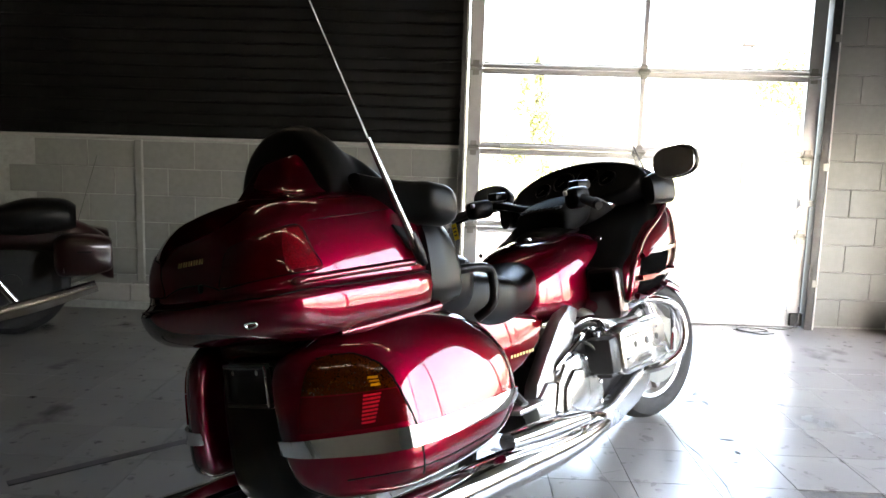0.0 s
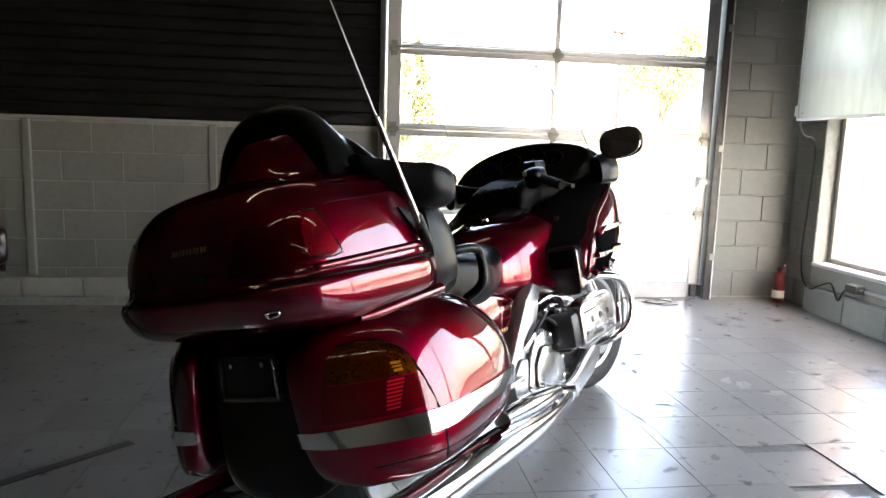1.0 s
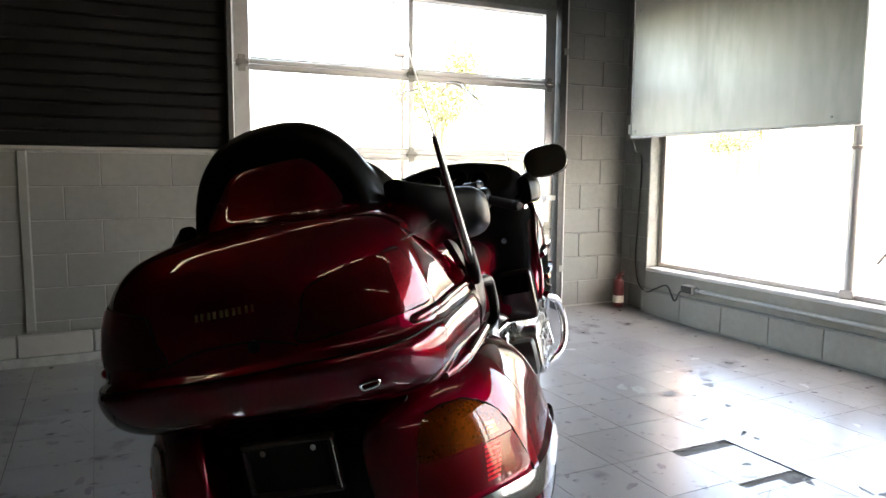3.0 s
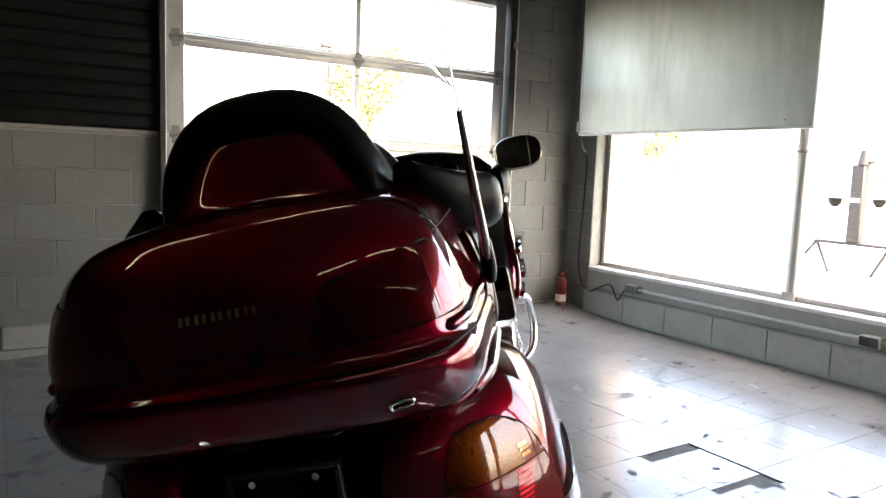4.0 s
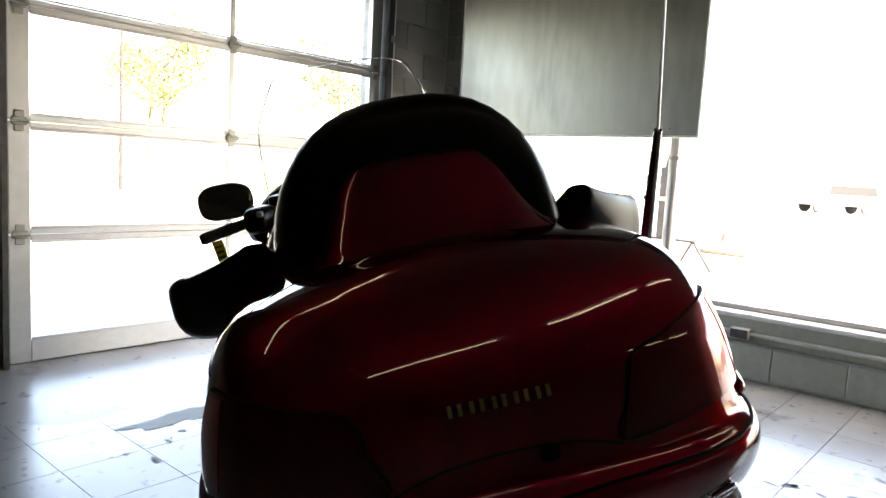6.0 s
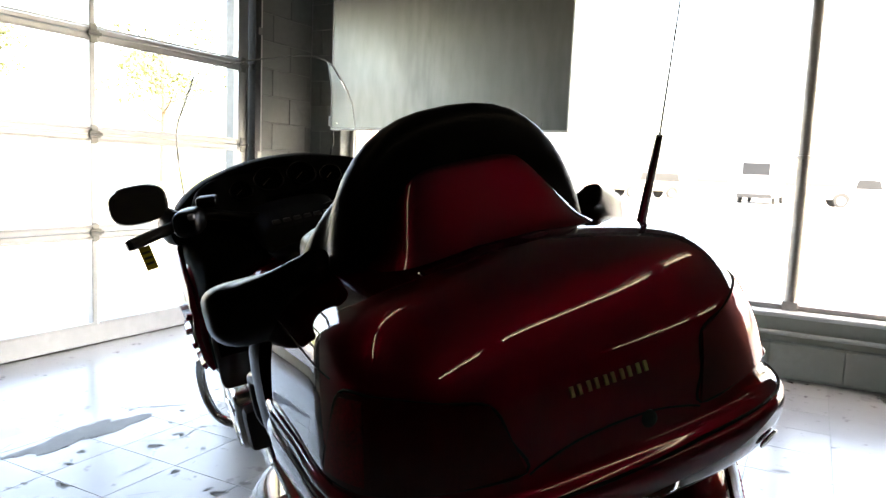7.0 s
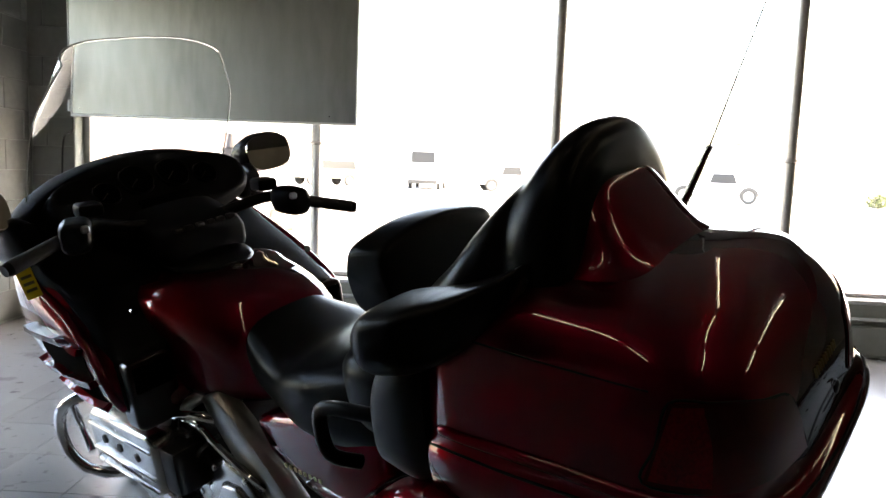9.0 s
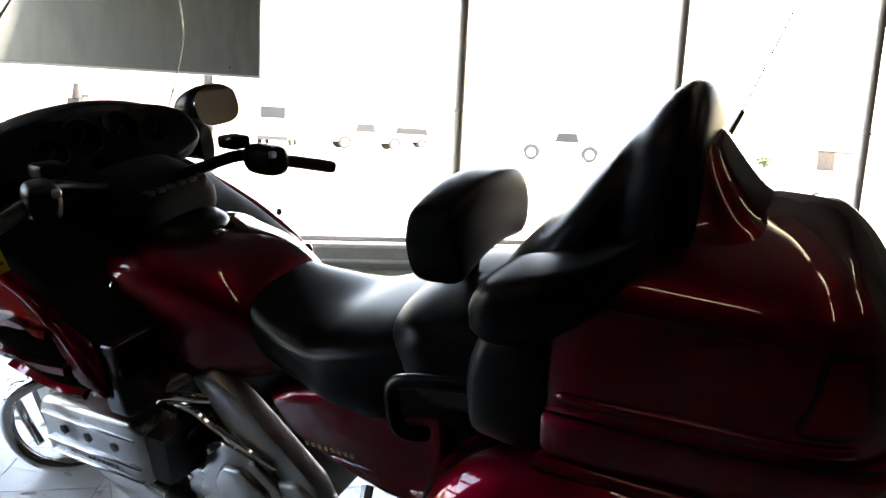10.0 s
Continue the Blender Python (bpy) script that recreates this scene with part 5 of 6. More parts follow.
def cruiser_wheel(y, r, w):
    m = Matrix.Translation((0, y, r)) @ Matrix.Rotation(radians(90), 4, "Y")
    t = cp("wheel", lathe([(r - 0.1, -w * 0.7), (r - 0.05, -w), (r - 0.01, -w * 0.6), (r, 0), (r - 0.01, w * 0.6), (r - 0.05, w), (r - 0.1, w * 0.7), (r - 0.1, -w * 0.7)], 40, m), "rubber", None, "black tyre on a dark wheel")
    cp("rim", lathe([(r - 0.1, -w * 0.72), (r - 0.13, 0), (r - 0.1, w * 0.72), (r - 0.095, 0)], 36, m), "engine_black", t)
    cp("hub", lathe([(0.0, -w), (0.06, -w), (0.06, w), (0, w)], 20, m), "engine_black", t)
    for k in range(9):
        cp("spoke", moved(box(-0.012, 0.012, 0.05, r - 0.11, -0.012, 0.012), m @ Matrix.Rotation(2 * math.pi * k / 9, 4, "Z")), "engine_black", t)


cruiser_wheel(0.14, 0.32, 0.075)
cruiser_wheel(1.62, 0.33, 0.065)
for s in (1, -1):
    b = cp("saddlebag", loft([(-0.41, 0.26 * s, 0.51, 0.06, 0.07, 0.06, 3, 3), (-0.395, 0.265 * s, 0.51, 0.10, 0.105, 0.09, 4, 4), (-0.3, 0.27 * s, 0.51, 0.115, 0.125, 0.115, 4, 4), (-0.22, 0.27 * s, 0.51, 0.115, 0.13, 0.12, 4, 4), (-0.13, 0.265 * s, 0.51, 0.1, 0.12, 0.12, 4, 3.5), (-0.1, 0.26 * s, 0.51, 0.06, 0.08, 0.08, 3, 3)], 28, 4), "dark_red", None, "dark red hard saddlebag")
    cp("bag_latch", box(0.37 * s, 0.388 * s, -0.3, -0.22, 0.535, 0.55, 0.004), "plastic", b)
    cp("bag_hinge", box(0.352 * s, 0.37 * s, -0.155, -0.145, 0.42, 0.54, 0.004), "chrome", b)
    cp("exhaust", tube([(0.2 * s, 0.75, 0.3), (0.26 * s, 0.5, 0.16), (0.29 * s, 0.3, 0.17), (0.30 * s, 0.0, 0.235), (0.31 * s, -0.32, 0.33)], [0.028, 0.032, 0.042, 0.045, 0.036], 14, 5), "chrome", None, "chrome exhaust pipe")
    cp("shock_cover", tube([(0.19 * s, 0.1, 0.22), (0.19 * s, 0.26, 0.46)], 0.026, 12, 2), "chrome")
    cp("floorboard", box(0.24 * s, 0.36 * s, 0.66, 0.98, 0.25, 0.275, 0.008), "plastic")
    cp("fork_leg", tube([(0.11 * s, 1.62, 0.33), (0.11 * s, 1.3, 0.98)], 0.028, 12, 2), "chrome")
    cp("mirror", loft([(0.72, 0.34 * s, 1.04, 0.03, 0.015, 0.015, 2, 2), (0.735, 0.34 * s, 1.04, 0.055, 0.028, 0.028, 2.4, 2.4), (0.77, 0.34 * s, 1.04, 0.03, 0.015, 0.015, 2, 2)], 16, 3), "chrome", None, "chrome mirror")
    cp("handlebar_arm", tube([(0.0, 1.25, 0.98), (0.2 * s, 1.2, 1.06), (0.36 * s, 0.98, 1.02), (0.40 * s, 0.86, 0.98)], 0.014, 8, 5), "chrome")
    cp("pipe_shield", lathe([(0.0, 0), (0.1, 0.0), (0.095, 0.02), (0.05, 0.032), (0.0, 0.034)], 24, Matrix.Translation((0.2 * s, 0.56, 0.32)) @ Matrix.Rotation(radians(90 * s), 4, "Y")), "chrome")
cp("rear_fender", loft([(-0.42, 0, 0.42, 0.05, 0.1, 0.1, 2.4, 3), (-0.36, 0, 0.5, 0.1, 0.12, 0.16, 2.4, 3), (-0.15, 0, 0.62, 0.115, 0.1, 0.14, 2.4, 3), (0.15, 0, 0.66, 0.12, 0.07, 0.14, 2.4, 3), (0.4, 0, 0.62, 0.11, 0.05, 0.12, 2.4, 3)], 24, 4), "dark_red", None, "dark red rear fender")
cp("seat", loft([(-0.22, 0, 0.72, 0.11, 0.07, 0.08, 2.4, 3), (-0.14, 0, 0.73, 0.17, 0.1, 0.1, 2.6, 3), (0.05, 0, 0.735, 0.19, 0.095, 0.13, 2.6, 3), (0.24, 0, 0.72, 0.175, 0.05, 0.1, 2.6, 3), (0.42, 0, 0.69, 0.18, 0.05, 0.1, 2.6, 3), (0.62, 0, 0.7, 0.13, 0.06, 0.08, 2.4, 3), (0.7, 0, 0.72, 0.07, 0.04, 0.05, 2, 2)], 28, 4), "vinyl", None, "black vinyl two-up seat")
cp("tank", loft([(0.62, 0, 0.78, 0.07, 0.04, 0.06, 2, 2.4), (0.7, 0, 0.79, 0.14, 0.08, 0.1, 2.2, 2.6), (0.95, 0, 0.82, 0.17, 0.1, 0.12, 2.2, 2.8), (1.15, 0, 0.85, 0.13, 0.09, 0.1, 2.2, 2.6), (1.25, 0, 0.86, 0.06, 0.05, 0.05, 2, 2)], 28, 4), "dark_red", None, "dark red fuel tank")
cp("engine", join(box(-0.13, 0.13, 0.42, 0.95, 0.18, 0.45, 0.03, 2), moved(box(-0.1, 0.1, -0.11, 0.11, 0.0, 0.34, 0.02, 2), pose(0, 0.58, 0.4, -22)), moved(box(-0.1, 0.1, -0.11, 0.11, 0.0, 0.34, 0.02, 2), pose(0, 0.8, 0.4, 22))), "cast", None, "polished twin engine")
cp("front_fender", loft([(1.3, 0, 0.6, 0.05, 0.05, 0.1, 2.4, 3), (1.4, 0, 0.66, 0.09, 0.06, 0.14, 2.4, 3), (1.65, 0, 0.68, 0.09, 0.05, 0.12, 2.4, 3), (1.85, 0, 0.6, 0.08, 0.05, 0.12, 2.4, 3), (1.95, 0, 0.5, 0.05, 0.04, 0.06, 2.4, 3)], 22, 4), "dark_red", None, "dark red front fender")
cp("headlight", loft([(1.28, 0, 0.95, 0.05, 0.05, 0.05, 2, 2), (1.34, 0, 0.95, 0.1, 0.1, 0.1, 2, 2), (1.46, 0, 0.95, 0.11, 0.11, 0.11, 2, 2), (1.48, 0, 0.95, 0.09, 0.09, 0.09, 2, 2)], 24, 3), "chrome", None, "chrome headlight")
cp("side_stand", tube([(0.12, 0.7, 0.2), (0.26, 0.72, 0.0)], 0.012, 8, 2), "engine_black")
cp("rod_antenna", tube([(0.2, -0.2, 0.58), (0.22, -0.35, 1.1)], 0.0018, 6, 2), "track")


# ---- marks on the floor ----
def blot(name, cx, cy, rx, ry, turn, seed, material, label, z=0.0015, lobes=0.45):
    """A flat, ragged spill."""
    rnd = random.Random(seed)
    ph = [rnd.uniform(0, 6.28) for _ in range(5)]
    bm = bmesh.new()
    c = bm.verts.new((0, 0, 0))
    ring = []
    for k in range(56):
        a = 2 * math.pi * k / 56
        g = 1 + lobes * (0.4 * math.sin(2 * a + ph[0]) + 0.3 * math.sin(3 * a + ph[1]) + 0.22 * math.sin(5 * a + ph[2]) + 0.16 * math.sin(9 * a + ph[3]) + 0.1 * math.sin(14 * a + ph[4]))
        ring.append(bm.verts.new((rx * g * math.cos(a), ry * g * math.sin(a), 0)))
    for k in range(56):
        bm.faces.new((c, ring[k], ring[(k + 1) % 56]))
    ob = part(name, bm, material)
    ob.matrix_world = pose(cx - 0.02, cy - 0.04, z, 0, 0, turn)
    tagged(ob, label, "floor stain")
    return ob


blot("floor_spill", 0.58, 4.18, 0.2, 0.075, 8, 12, "stain", "dry grey spill on the light floor", 0.0025, 0.7)
blot("floor_spill", 0.36, 4.2, 0.1, 0.03, 0, 8, "stain", "dry grey spill on the light floor", 0.002)
for k, (x, y, s) in enumerate(((1.97, 3.3, 0.055), (2.42, 3.5, 0.05), (1.82, 3.49, 0.045), (1.86, 3.41, 0.05), (2.27, 3.33, 0.04), (1.9, 3.44, 0.03), (2.33, 3.41, 0.035), (2.25, 3.6, 0.025), (1.55, 3.95, 0.03), (2.05, 4.25, 0.035), (2.6, 3.75, 0.03), (2.1, 3.05, 0.025), (2.72, 3.1, 0.03), (2.4, 2.6, 0.022), (1.2, 2.3, 0.02))):
    blot("oil_mark", x, y, s, s * 0.55, 20 * k, 20 + k, "stain", "small grey oily mark on the floor", 0.0012 + 0.0001 * k, 0.6)
_rnd = random.Random(71)
_sc = bmesh.new()
for k in range(420):
    cx, cy = _rnd.uniform(-2.0, 3.15), _rnd.uniform(1.6, 4.6)
    turn, ln = _rnd.uniform(0, 6.28), _rnd.choice((0.01, 0.015, 0.02, 0.03, 0.07))
    wd = ln * _rnd.uniform(0.25, 0.7) if ln < 0.05 else _rnd.uniform(0.0012, 0.0025)
    ph = _rnd.uniform(0, 6.28)
    ring = []
    for j in range(14):
        b = 2 * math.pi * j / 14
        g = 1 + 0.14 * math.sin(3 * b + ph) + 0.22 * math.sin(2 * b + 2 * ph) + 0.12 * math.sin(5 * b - ph)
        x, y = ln * g * math.cos(b), wd * g * math.sin(b)
        ring.append(_sc.verts.new((cx + x * math.cos(turn) - y * math.sin(turn), cy + x * math.sin(turn) + y * math.cos(turn), 0.0006)))
    _sc.faces.new(ring)
tagged(part("floor_scuffs", _sc, "scuff"), "scattered grey scuffs and specks on the floor", "scuff marks", "", "stuff")
strip = part("floor_strip", box(-0.3, 0.32, -0.021, 0.021, 0.0005, 0.004, 0.001), "strip_dark")
strip.matrix_world = pose(-1.12, 2.66, 0, 0, 0, 43)
tagged(strip, "dark narrow strip on the floor", "rubber strip")


def crack(pts, w, label):
    """A dark irregular scratch line."""
    rnd = random.Random(len(pts) * 7 + int(pts[0][0] * 100))
    q = spline([(x, y) for x, y in pts], 8)
    bm = bmesh.new()
    prev = None
    for i, (x, y) in enumerate(q):
        d = np.array(q[min(i + 1, len(q) - 1)]) - np.array(q[max(i - 1, 0)])
        d /= np.linalg.norm(d)
        g = w * rnd.uniform(0.3, 1.3) * (0.3 if i in (0, len(q) - 1) else 1)
        j = rnd.uniform(-1, 1) * w
        a, b = bm.verts.new((x - d[1] * (g + j), y + d[0] * (g + j), 0.0009)), bm.verts.new((x + d[1] * (g - j), y - d[0] * (g - j), 0.0009))
        if prev:
            bm.faces.new((prev[0], prev[1], b, a))
        prev = (a, b)
    ob = part("floor_scratch", bm, "slab")
    return tagged(ob, label, "scratch")


crack([(0.70, 2.95), (0.72, 2.75), (0.74, 2.62), (0.75, 2.4)], 0.0022, "dark scratch across worn floor tiles")
crack([(1.12, 3.12), (1.16, 2.85), (1.14, 2.5)], 0.003, "dark scratch across worn floor tiles")
crack([(1.7, 3.85), (1.69, 3.3), (1.73, 2.8)], 0.0025, "dark scratch across worn floor tiles")
crack([(0.82, 4.3), (0.88, 4.2), (1.0, 4.1), (1.05, 4.12)], 0.003, "dark scratch across worn floor tiles")
crack([(0.6, 3.9), (0.7, 3.8), (0.85, 3.82), (0.9, 3.7)], 0.002, "dark scratch across worn floor tiles")
crack([(2.2, 3.9), (2.5, 3.7), (2.9, 3.75)], 0.002, "dark scratch across worn floor tiles")
crack([(2.6, 3.0), (2.9, 2.7), (3.1, 2.72)], 0.002, "dark scratch across worn floor tiles")

# ---- outside ----
lawn = structure("lawn", box(-60, 60, 24, 120, -0.058, -0.03), "grass", "dry sunlit grass beyond the forecourt", "grass")

# brick edge beside the window
pier = empty("brick_pier", pose(3.62, 4.93, -0.06), "tan brick pier outside the shop window", "brick pier")
for k in range(40):
    for j in range(2):
        if k % 2 == 0 and j == 1:
            continue
        w = 0.2 if k % 2 == 0 else 0.095
        part("brick", box(0.0 + j * 0.105, w + j * 0.105, 0.0, 0.3, 0.003 + k * 0.075, 0.068 + k * 0.075, 0.003), "brick", pier)
part("mortar", box(0.006, 0.194, 0.006, 0.3, 0.0, 3.0), "mortar", pier)


def vehicle(name, m, outline, width, wheels, paint, windows, label, category, group="parked vehicles"):
    """A parked vehicle: a body plate with rounded edges, glazing set on its sides, wheels."""
    v = empty(name, m, label, category, group)
    part("body", prism(outline, -width / 2, width / 2, 0.07, 2), paint, v)
    for y0, z0, y1, z1, slope in windows:
        for s in (1, -1):
            part("window", prism([(y0, z0), (y1, z0), (y1 - slope, z1), (y0 + slope, z1)], s * (width / 2 - 0.03), s * (width / 2 + 0.006), 0.004, 1), "far_glass", v)
    for y, r in wheels:
        for s in (1, -1):
            t = part("wheel", moved(lathe([(0.0, -0.1), (r * 0.6, -0.1), (r * 0.95, -0.1), (r, -0.07), (r, 0.07), (r * 0.95, 0.1), (r * 0.6, 0.09), (0.0, 0.07)], 28), Matrix.Translation((s * (width / 2 - 0.08), y, r)) @ Matrix.Rotation(radians(90 * s), 4, "Y")), "far_tyre", v)
            part("rim", moved(lathe([(r * 0.62, 0.07), (r * 0.62, 0.104), (r * 0.3, 0.09), (0, 0.1)], 24), Matrix.Translation((s * (width / 2 - 0.08), y, r)) @ Matrix.Rotation(radians(90 * s), 4, "Y")), "cast", t)
            part("wheel_arch", prism([(y + (r + 0.07) * math.cos(a), r + (r + 0.07) * math.sin(a)) for a in [math.pi * k / 10 for k in range(11)]], s * (width / 2 - 0.02), s * (width / 2 + 0.004)), "far_tyre", v)
    return v


PICKUP = [(-2.7, 0.45), (-2.7, 1.05), (-0.7, 1.08), (-0.55, 1.75), (0.75, 1.78), (1.35, 1.15), (2.6, 1.02), (2.7, 0.8), (2.7, 0.45)]
SUV = [(-2.2, 0.45), (-2.25, 1.0), (-2.05, 1.7), (0.7, 1.75), (1.25, 1.12), (2.2, 1.0), (2.3, 0.75), (2.3, 0.45)]
VAN = [(-2.9, 0.4), (-2.9, 2.75), (1.6, 2.8), (2.3, 1.45), (2.95, 1.2), (3.0, 0.4)]
vehicle("pickup_truck", pose(47, -1.2, -0.06, 0, 0, 12), PICKUP, 1.9, [(-1.75, 0.4), (1.7, 0.4)], "car_white", [(-0.4, 1.12, 1.05, 1.65, 0.18)], "white pickup truck parked far off on the lot", "pickup truck")
vehicle("pickup_truck", pose(40, -12.5, -0.06, 0, 0, 160), PICKUP, 1.95, [(-1.75, 0.44), (1.7, 0.44)], "car_white", [(-0.4, 1.12, 1.05, 1.65, 0.18)], "white pickup truck parked far off on the lot", "pickup truck")
van = vehicle("delivery_van", pose(47, 4.6, -0.06, 0, 0, -94), VAN, 2.05, [(-1.8, 0.38), (1.9, 0.38)], "car_white", [(1.2, 1.5, 2.0, 2.1, 0.1)], "white delivery van parked far off on the lot", "van")
part("rear_window", box(-0.75, 0.75, -2.93, -2.88, 1.7, 2.4, 0.02), "far_glass", van)
part("rear_bumper", box(-0.95, 0.95, -3.02, -2.88, 0.35, 0.6, 0.03), "far_tyre", van)
part("side_sign", box(-1.5, -1.1, -2.9, -2.8, 0.5, 2.7, 0.03), "car_grey", van)
vehicle("parked_car", pose(46, 11.5, -0.06, 0, 0, 40), SUV, 1.85, [(-1.4, 0.36), (1.4, 0.36)], "car_tan", [(-1.9, 1.1, 0.95, 1.62, 0.15)], "tan car parked far off on the lot", "car")
vehicle("parked_car", pose(38, 20.0, -0.06, 0, 0, 70), SUV, 1.85, [(-1.4, 0.36), (1.4, 0.36)], "car_grey", [(-1.9, 1.1, 0.95, 1.62, 0.15)], "grey car parked far off on the lot", "car")
vehicle("parked_car", pose(60, -5.5, -0.06, 0, 0, 5), SUV, 1.85, [(-1.4, 0.36), (1.4, 0.36)], "car_grey", [(-1.9, 1.1, 0.95, 1.62, 0.15)], "grey car parked far off on the lot", "car")

# far buildings
def building(m, w, d, h, label, n):
    b = empty("far_building", m, label, "building")
    part("wall", box(0, d, -w / 2, w / 2, 0, h), "far_brick", b)
    part("roof", box(-0.2, d + 0.2, -w / 2 - 0.2, w / 2 + 0.2, h, h + 0.3, 0.05), "roof", b)
    for k in range(n):
        y = -w / 2 + (k + 0.5) * w / n
        win = part("window", box(-0.06, 0.0, y - 0.5, y + 0.5, 0.8, 2.4, 0.01), "pale_pane", b)
        part("window_frame", join(box(-0.1, 0.0, y - 0.6, y - 0.5, 0.7, 2.5), box(-0.1, 0.0, y + 0.5, y + 0.6, 0.7, 2.5), box(-0.1, 0.0, y - 0.5, y + 0.5, 2.4, 2.5), box(-0.1, 0.0, y - 0.5, y + 0.5, 0.7, 0.8)), "white_trim", win)
    return b


b1 = building(pose(70, -33.5, -0.06), 14, 12, 5.2, "low brick building across the lot with narrow windows", 5)
for k in range(4):
    part("sign_bar", box(-0.12, -0.02, 3.4 - k * 1.0, 4.2 - k * 1.0, 3.9, 4.25, 0.02), "blue_sign", b1)
building(pose(78, 28, -0.06, 0, 0, 10), 30, 10, 4.5, "low pale building across the lot", 8)


# trees and bushes
def leaves(rnd, centre, radii, count, size):
    vs, fs = [], []
    for _ in range(count):
        while True:
            p = Vector((rnd.uniform(-1, 1), rnd.uniform(-1, 1), rnd.uniform(-1, 1)))
            if 0.25 < p.length < 1:
                break
        c = Vector(centre) + Vector((p.x * radii[0], p.y * radii[1], p.z * radii[2]))
        q = Euler((rnd.uniform(0, 6.28), rnd.uniform(0, 6.28), rnd.uniform(0, 6.28))).to_matrix()
        s = size * rnd.uniform(0.6, 1.4)
        i = len(vs)
        for a, b in ((-1, 0), (0, -0.55), (1, 0), (0, 0.55)):
            vs.append(tuple(c + q @ Vector((a * s, b * s, 0))))
        fs.append((i, i + 1, i + 2, i + 3))
    return vs, fs


def tree(x, y, h, seed, conifer, label):
    rnd = random.Random(seed)
    t = empty("tree", pose(x, y, -0.06), label, "tree", "trees outside")
    limbs = [tube([(0, 0, 0), (0.05 * h * 0.1, 0, h * 0.5), (0, 0.02 * h, h * 0.95)], [h * 0.022, h * 0.015, h * 0.004], 8, 4)]
    vs, fs = [], []
    n = 16 if conifer else 11
    for k in range(n):
        a = rnd.uniform(0, 6.28)
        z = h * (0.12 + 0.8 * k / n) if conifer else h * rnd.uniform(0.4, 0.85)
        l = (h * 0.2 * (1.05 - k / n)) if conifer else h * rnd.uniform(0.16, 0.3)
        e = (l * math.cos(a), l * math.sin(a), z + (0.02 if conifer else 0.12) * h)
        limbs.append(tube([(0, 0, z - 0.05 * h), (e[0] * 0.5, e[1] * 0.5, z), e], [h * 0.008, h * 0.006, h * 0.002], 6, 3))
        v, f = leaves(rnd, e, (l * 0.75, l * 0.75, h * (0.07 if conifer else 0.1)), 260, h * 0.012)
        f = [tuple(i + len(vs) for i in q) for q in f]
        vs += v
        fs += f
    part("trunk", join(*limbs), "bark", t)
    me = bpy.data.meshes.new("crown")
    me.from_pydata(vs, [], fs)
    me.materials.append(M["leaf"])
    c = new("crown", me)
    c.parent = t


tree(2.9, 32, 6.2, 1, True, "slender conifer beyond the glazed door")
tree(14.2, 31, 6.5, 2, False, "broadleaf tree beyond the glazed door")
tree(24, 31, 8.0, 3, False, "broadleaf tree at the edge of the grass")
tree(22, 20.5, 4.4, 4, False, "small broadleaf tree beyond the shop window")
tree(31, 27, 5.0, 5, False, "small broadleaf tree beyond the shop window")
tree(19, 42, 9.0, 7, False, "broadleaf tree at the edge of the grass")
for k, (x, y) in enumerate(((42, -24.2), (44, -27.5), (46.5, -31), (39.5, -21.5))):
    t = empty("bush", pose(x, y, -0.06), "small yellowish bush at the edge of the lot", "bush", "bushes")
    vs, fs = leaves(random.Random(60 + k), (0, 0, 0.4), (0.6, 0.6, 0.4), 300, 0.1)
    me = bpy.data.meshes.new("foliage")
    me.from_pydata(vs, [], fs)
    me.materials.append(M["leaf"])
    ob = new("foliage", me)
    ob.parent = t
    part("stem", tube([(0, 0, 0), (0.05, 0, 0.5)], 0.04, 6, 2), "bark", t)

pole = empty("light_pole", pose(9.2, 24, -0.06), "thin metal pole with crossarm beyond the glazed door", "light pole")
part("shaft", tube([(0, 0, 0), (0, 0, 5.2)], [0.06, 0.045], 10, 1), "rust", pole)
part("crossarm", box(0.0, 2.4, -0.03, 0.03, 1.72, 1.8, 0.01), "rust", pole)
part("lamp_head", box(-0.3, 0.1, -0.1, 0.1, 5.15, 5.3, 0.03), "rust", pole)

# equipment stand outside the window
rack = empty("equipment_stand", pose(8.6, 5.63, -0.06), "dark steel trestle with an upright post outside the window", "stand")
part("beam", box(-0.05, 0.05, -0.48, 0.5, 0.375, 0.415, 0.01), "rust", rack)
part("post", box(-0.06, 0.06, -0.075, 0.085, 0.415, 1.4, 0.012), "rust", rack)
part("head", join(lathe([(0.075, 0), (0.06, 0.1), (0.04, 0.19)], 12, Matrix.Translation((0, -0.03, 1.4))), box(-0.03, 0.03, -0.16, -0.02, 1.42, 1.45, 0.005)), "rust", rack)
part("label", box(-0.066, -0.06, -0.05, 0.06, 0.93, 0.98), "paper", rack)
for y0, y1 in ((0.48, 0.78), (-0.44, -0.24), (-0.44, -0.72), (0.48, 0.3)):
    part("leg", tube([(0, y0, 0.4), (0, y1, 0.0)], 0.02, 8, 1), "rust", rack)
base = empty("sign_base", pose(11.6, 5.75, -0.06), "brown rubber sign base standing on the forecourt", "sign base")
part("foot", box(-0.35, 0.35, -0.42, 0.42, 0.0, 0.09, 0.03, 2), "bark", base)
part("hub", lathe([(0.22, 0.09), (0.12, 0.22), (0.1, 0.36), (0.0, 0.37)], 16), "bark", base)
bin_ = empty("dumpster", pose(45, -35.7, -0.06, 0, 0, 15), "brown steel dumpster far off on the lot", "dumpster")
part("body", prism([(-0.95, 0.0), (0.95, 0.0), (1.0, 1.35), (-1.0, 1.35)], -0.7, 0.7, 0.03, 1), "bark", bin_)
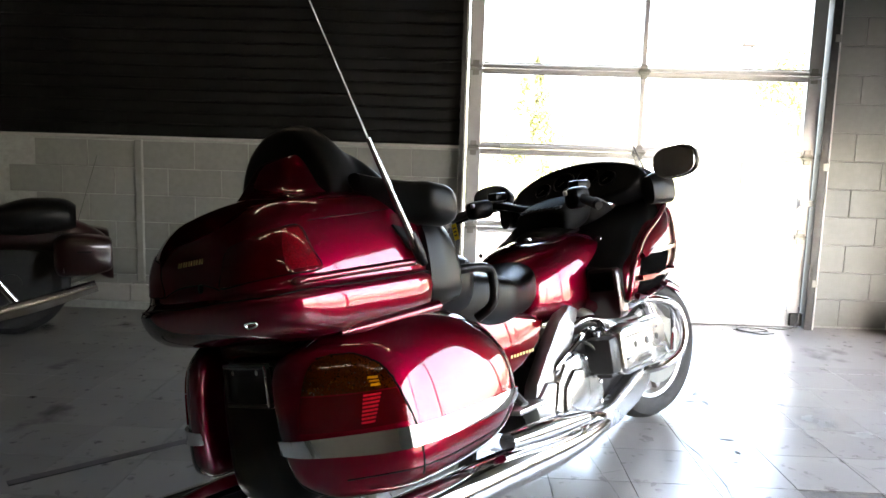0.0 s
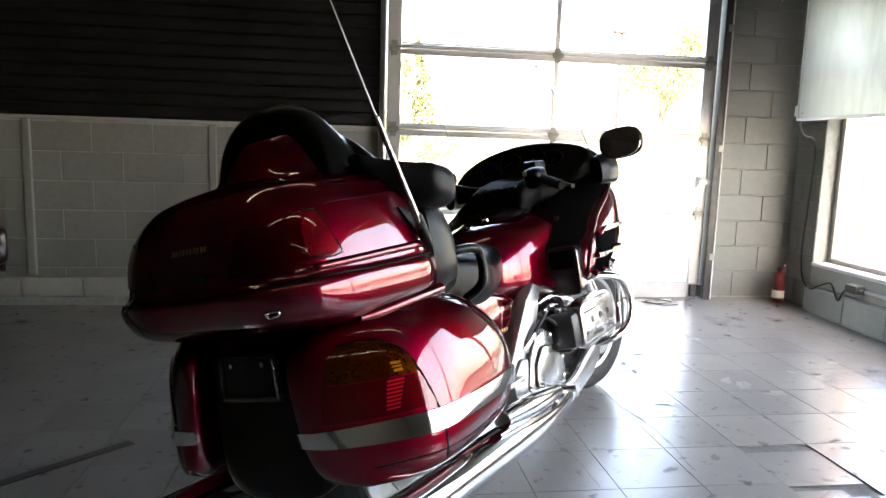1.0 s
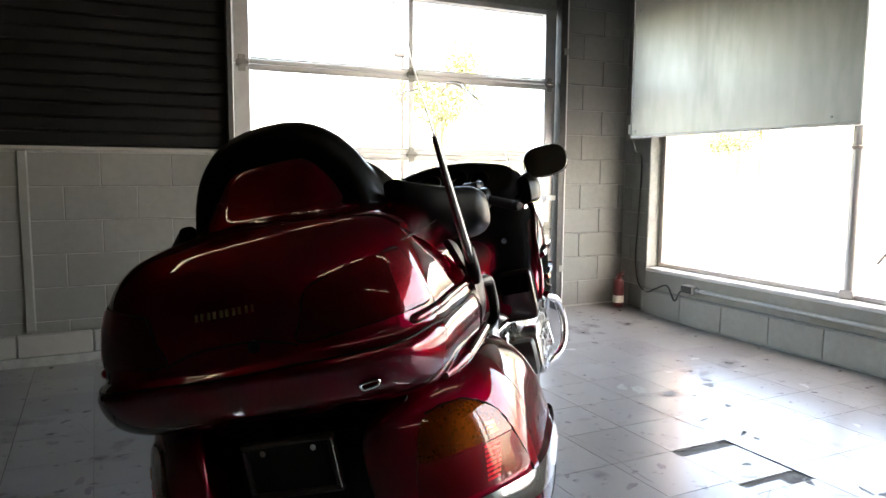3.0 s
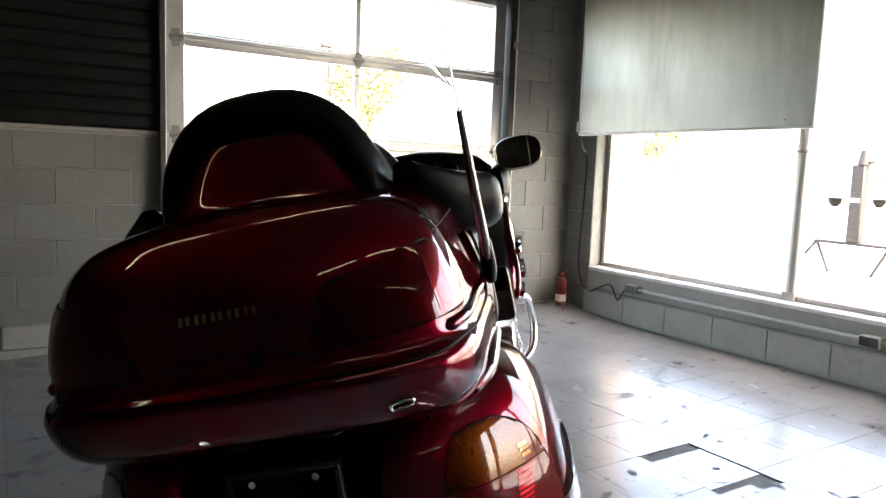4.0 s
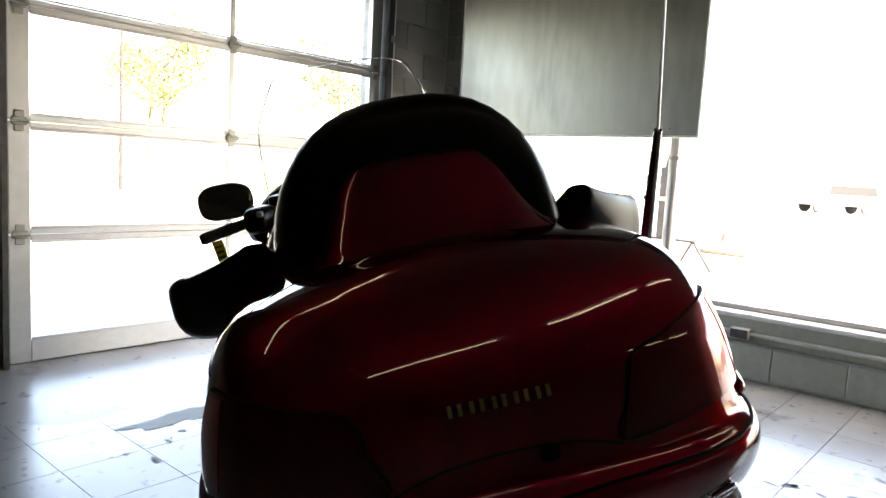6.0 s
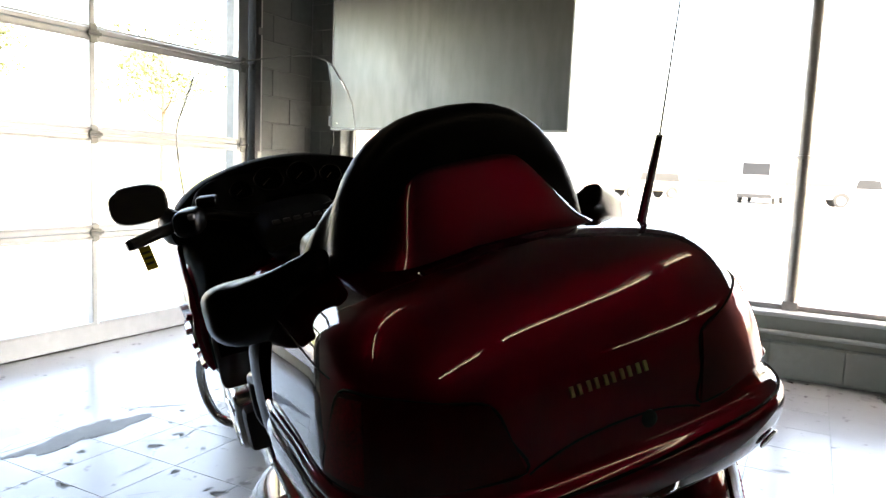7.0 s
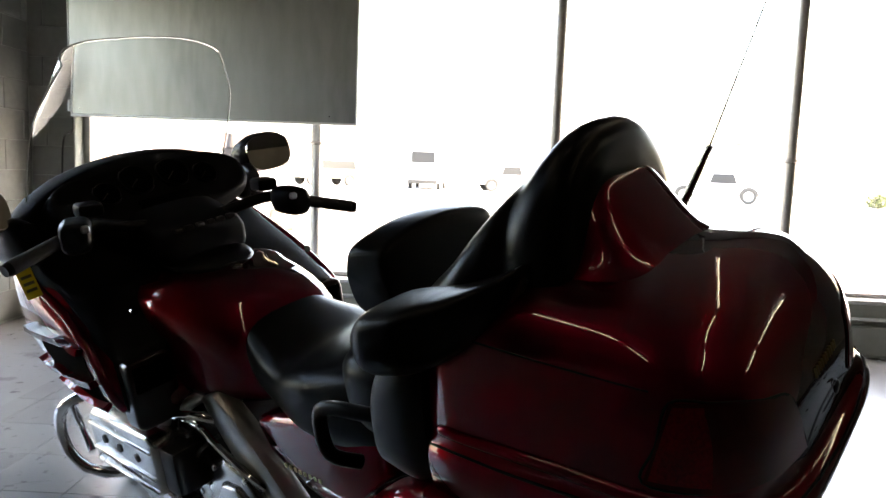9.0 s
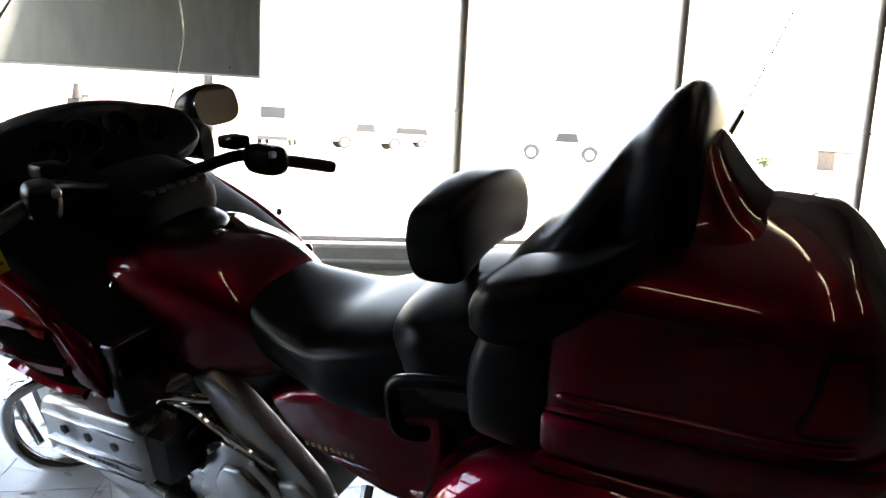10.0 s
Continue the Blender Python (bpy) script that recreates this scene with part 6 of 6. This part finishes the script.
part("lid", moved(box(-0.74, 0.74, -1.03, 1.03, 1.35, 1.43, 0.02), Matrix()), "rust", bin_)
# ---- pieces of walls and floor ----
def block_mesh(w, h, name, depth=0.014):
    bm = box(0.002, w - 0.002, 0.0, depth, 0.002, h - 0.002)
    bmesh.ops.bevel(bm, geom=[e for e in bm.edges if all(v.co.y < 0.001 for v in e.verts)], offset=0.003, segments=1, affect="EDGES")
    me = bpy.data.meshes.new(name)
    bmesh.ops.recalc_face_normals(bm, faces=bm.faces)
    bm.to_mesh(me)
    bm.free()
    return me


def lay_blocks(parent, x0, x1, z0, courses, material, place, shift=0.0):
    """Running bond from x0 to x1; place(x, z) gives the pose of a block's lower left corner."""
    cache = {}
    for c in range(courses):
        z = z0 + c * BH
        x = x0 + shift - (BW if c % 2 == 0 else BW / 2)
        while x < x1 - 0.02:
            a, b = max(x, x0), min(x + BW, x1)
            x += BW
            if b - a < 0.03:
                continue
            key = round(b - a, 3)
            if key not in cache:
                cache[key] = block_mesh(b - a, BH, "block")
                cache[key].materials.append(M[material])
            ob = new("block", cache[key])
            ob.parent = parent
            ob.matrix_basis = place(a, z)


lay_blocks(wall_north, -3.4, DOOR_X0 - 0.03, 0.052, 6, "block", lambda x, z: pose(x, WALL_Y, z), shift=0.676)
lay_blocks(wall_north, DOOR_X1 + 0.075, WALL_X, 0.057, 16, "block", lambda x, z: pose(x, WALL_Y, z), shift=0.2)
lay_blocks(wall_east, -4.915, 1.5, 0.01, 1, "bounce_lit_block", lambda x, z: pose(WALL_X - 0.055, -x, z, 0, 0, -90), shift=0.425)
lay_blocks(wall_east, -WALL_Y, -4.915, 0.03, 16, "block", lambda x, z: pose(WALL_X, -x, z, 0, 0, -90), shift=0.1)
structure("wall_foot", box(WALL_X - 0.041, WALL_X + 0.012, -4.9, 4.915, -0.006, 0.206), "mortar", "projecting block course at the foot of the wall", "wall")

_curb = bpy.data.meshes.new("curb_block")
_b = box(0.003, BW - 0.003, -0.05, 0.012, 0.055, 0.178, 0.008, 2)
_b.to_mesh(_curb)
_b.free()
_curb.materials.append(M["curb"])
foot = structure("wall_foot", box(-6.0, 0.11, WALL_Y - 0.055, WALL_Y + 0.012, -0.006, 0.053), "mortar", "worn footing under a pale painted curb", "wall")
for k in range(9):
    ob = new("curb_block", _curb)
    ob.parent = foot
    ob.matrix_basis = pose(-3.38 + k * BW, WALL_Y, 0)

# siding boards
_board = bpy.data.meshes.new("board")
_b = box(-3.6, 0.13, -0.03, -0.013, 0.004, 0.078, 0.006)
_b.to_mesh(_board)
_b.free()
_board.materials.append(M["black_siding"])
for k in range(25):
    ob = new("board", _board)
    ob.parent = siding
    ob.matrix_basis = pose(0, WALL_Y, 1.247 + k * 0.081)

# floor tiles, with one broken out and a loose plate in the gap
TP, TQ = 0.2985, 0.305
_tile = bpy.data.meshes.new("tile")
_b = box(0.0014, TP - 0.0014, 0.0014, TQ - 0.0014, -0.006, 0.0)
_b.to_mesh(_tile)
_b.free()
_tile.materials.append(M["tile"])
_far = bmesh.new()
for i in range(-24, 7):
    for j in range(-25, 9):
        x, y = 1.412 + i * TP, 2.695 + j * TQ
        if x > 3.26 or y > 5.3 or (i == 0 and j in (-1, -2)):
            continue
        if y > 1.2 and x > -2.2:
            ob = new("tile", _tile)
            ob.parent = floor
            ob.matrix_basis = pose(x, y, 0, 0, 0, 0)
        else:
            v = [_far.verts.new(p) for p in ((x + 0.0009, y + 0.0009, 0), (x + TP - 0.0009, y + 0.0009, 0), (x + TP - 0.0009, y + TQ - 0.0009, 0), (x + 0.0009, y + TQ - 0.0009, 0))]
            _far.faces.new(v)
far = part("tiles", _far, "tile", floor)
far["kind"] = "stuff"
part("tile", box(1.4129, 1.7096, 2.0859, 2.275, -0.006, 0.0), "tile", floor)
loose = empty("loose_tile", pose(1.414, 2.365, -0.006), "loose light grey tile lying in a gap of the floor", "floor tile")
part("slab", box(0.0, 0.285, 0.0, 0.268, 0.0, 0.005, 0.001), "tile", loose)
part("chip", box(0.0, 0.175, -0.085, -0.035, 0.0, 0.004, 0.001), "tile", loose)
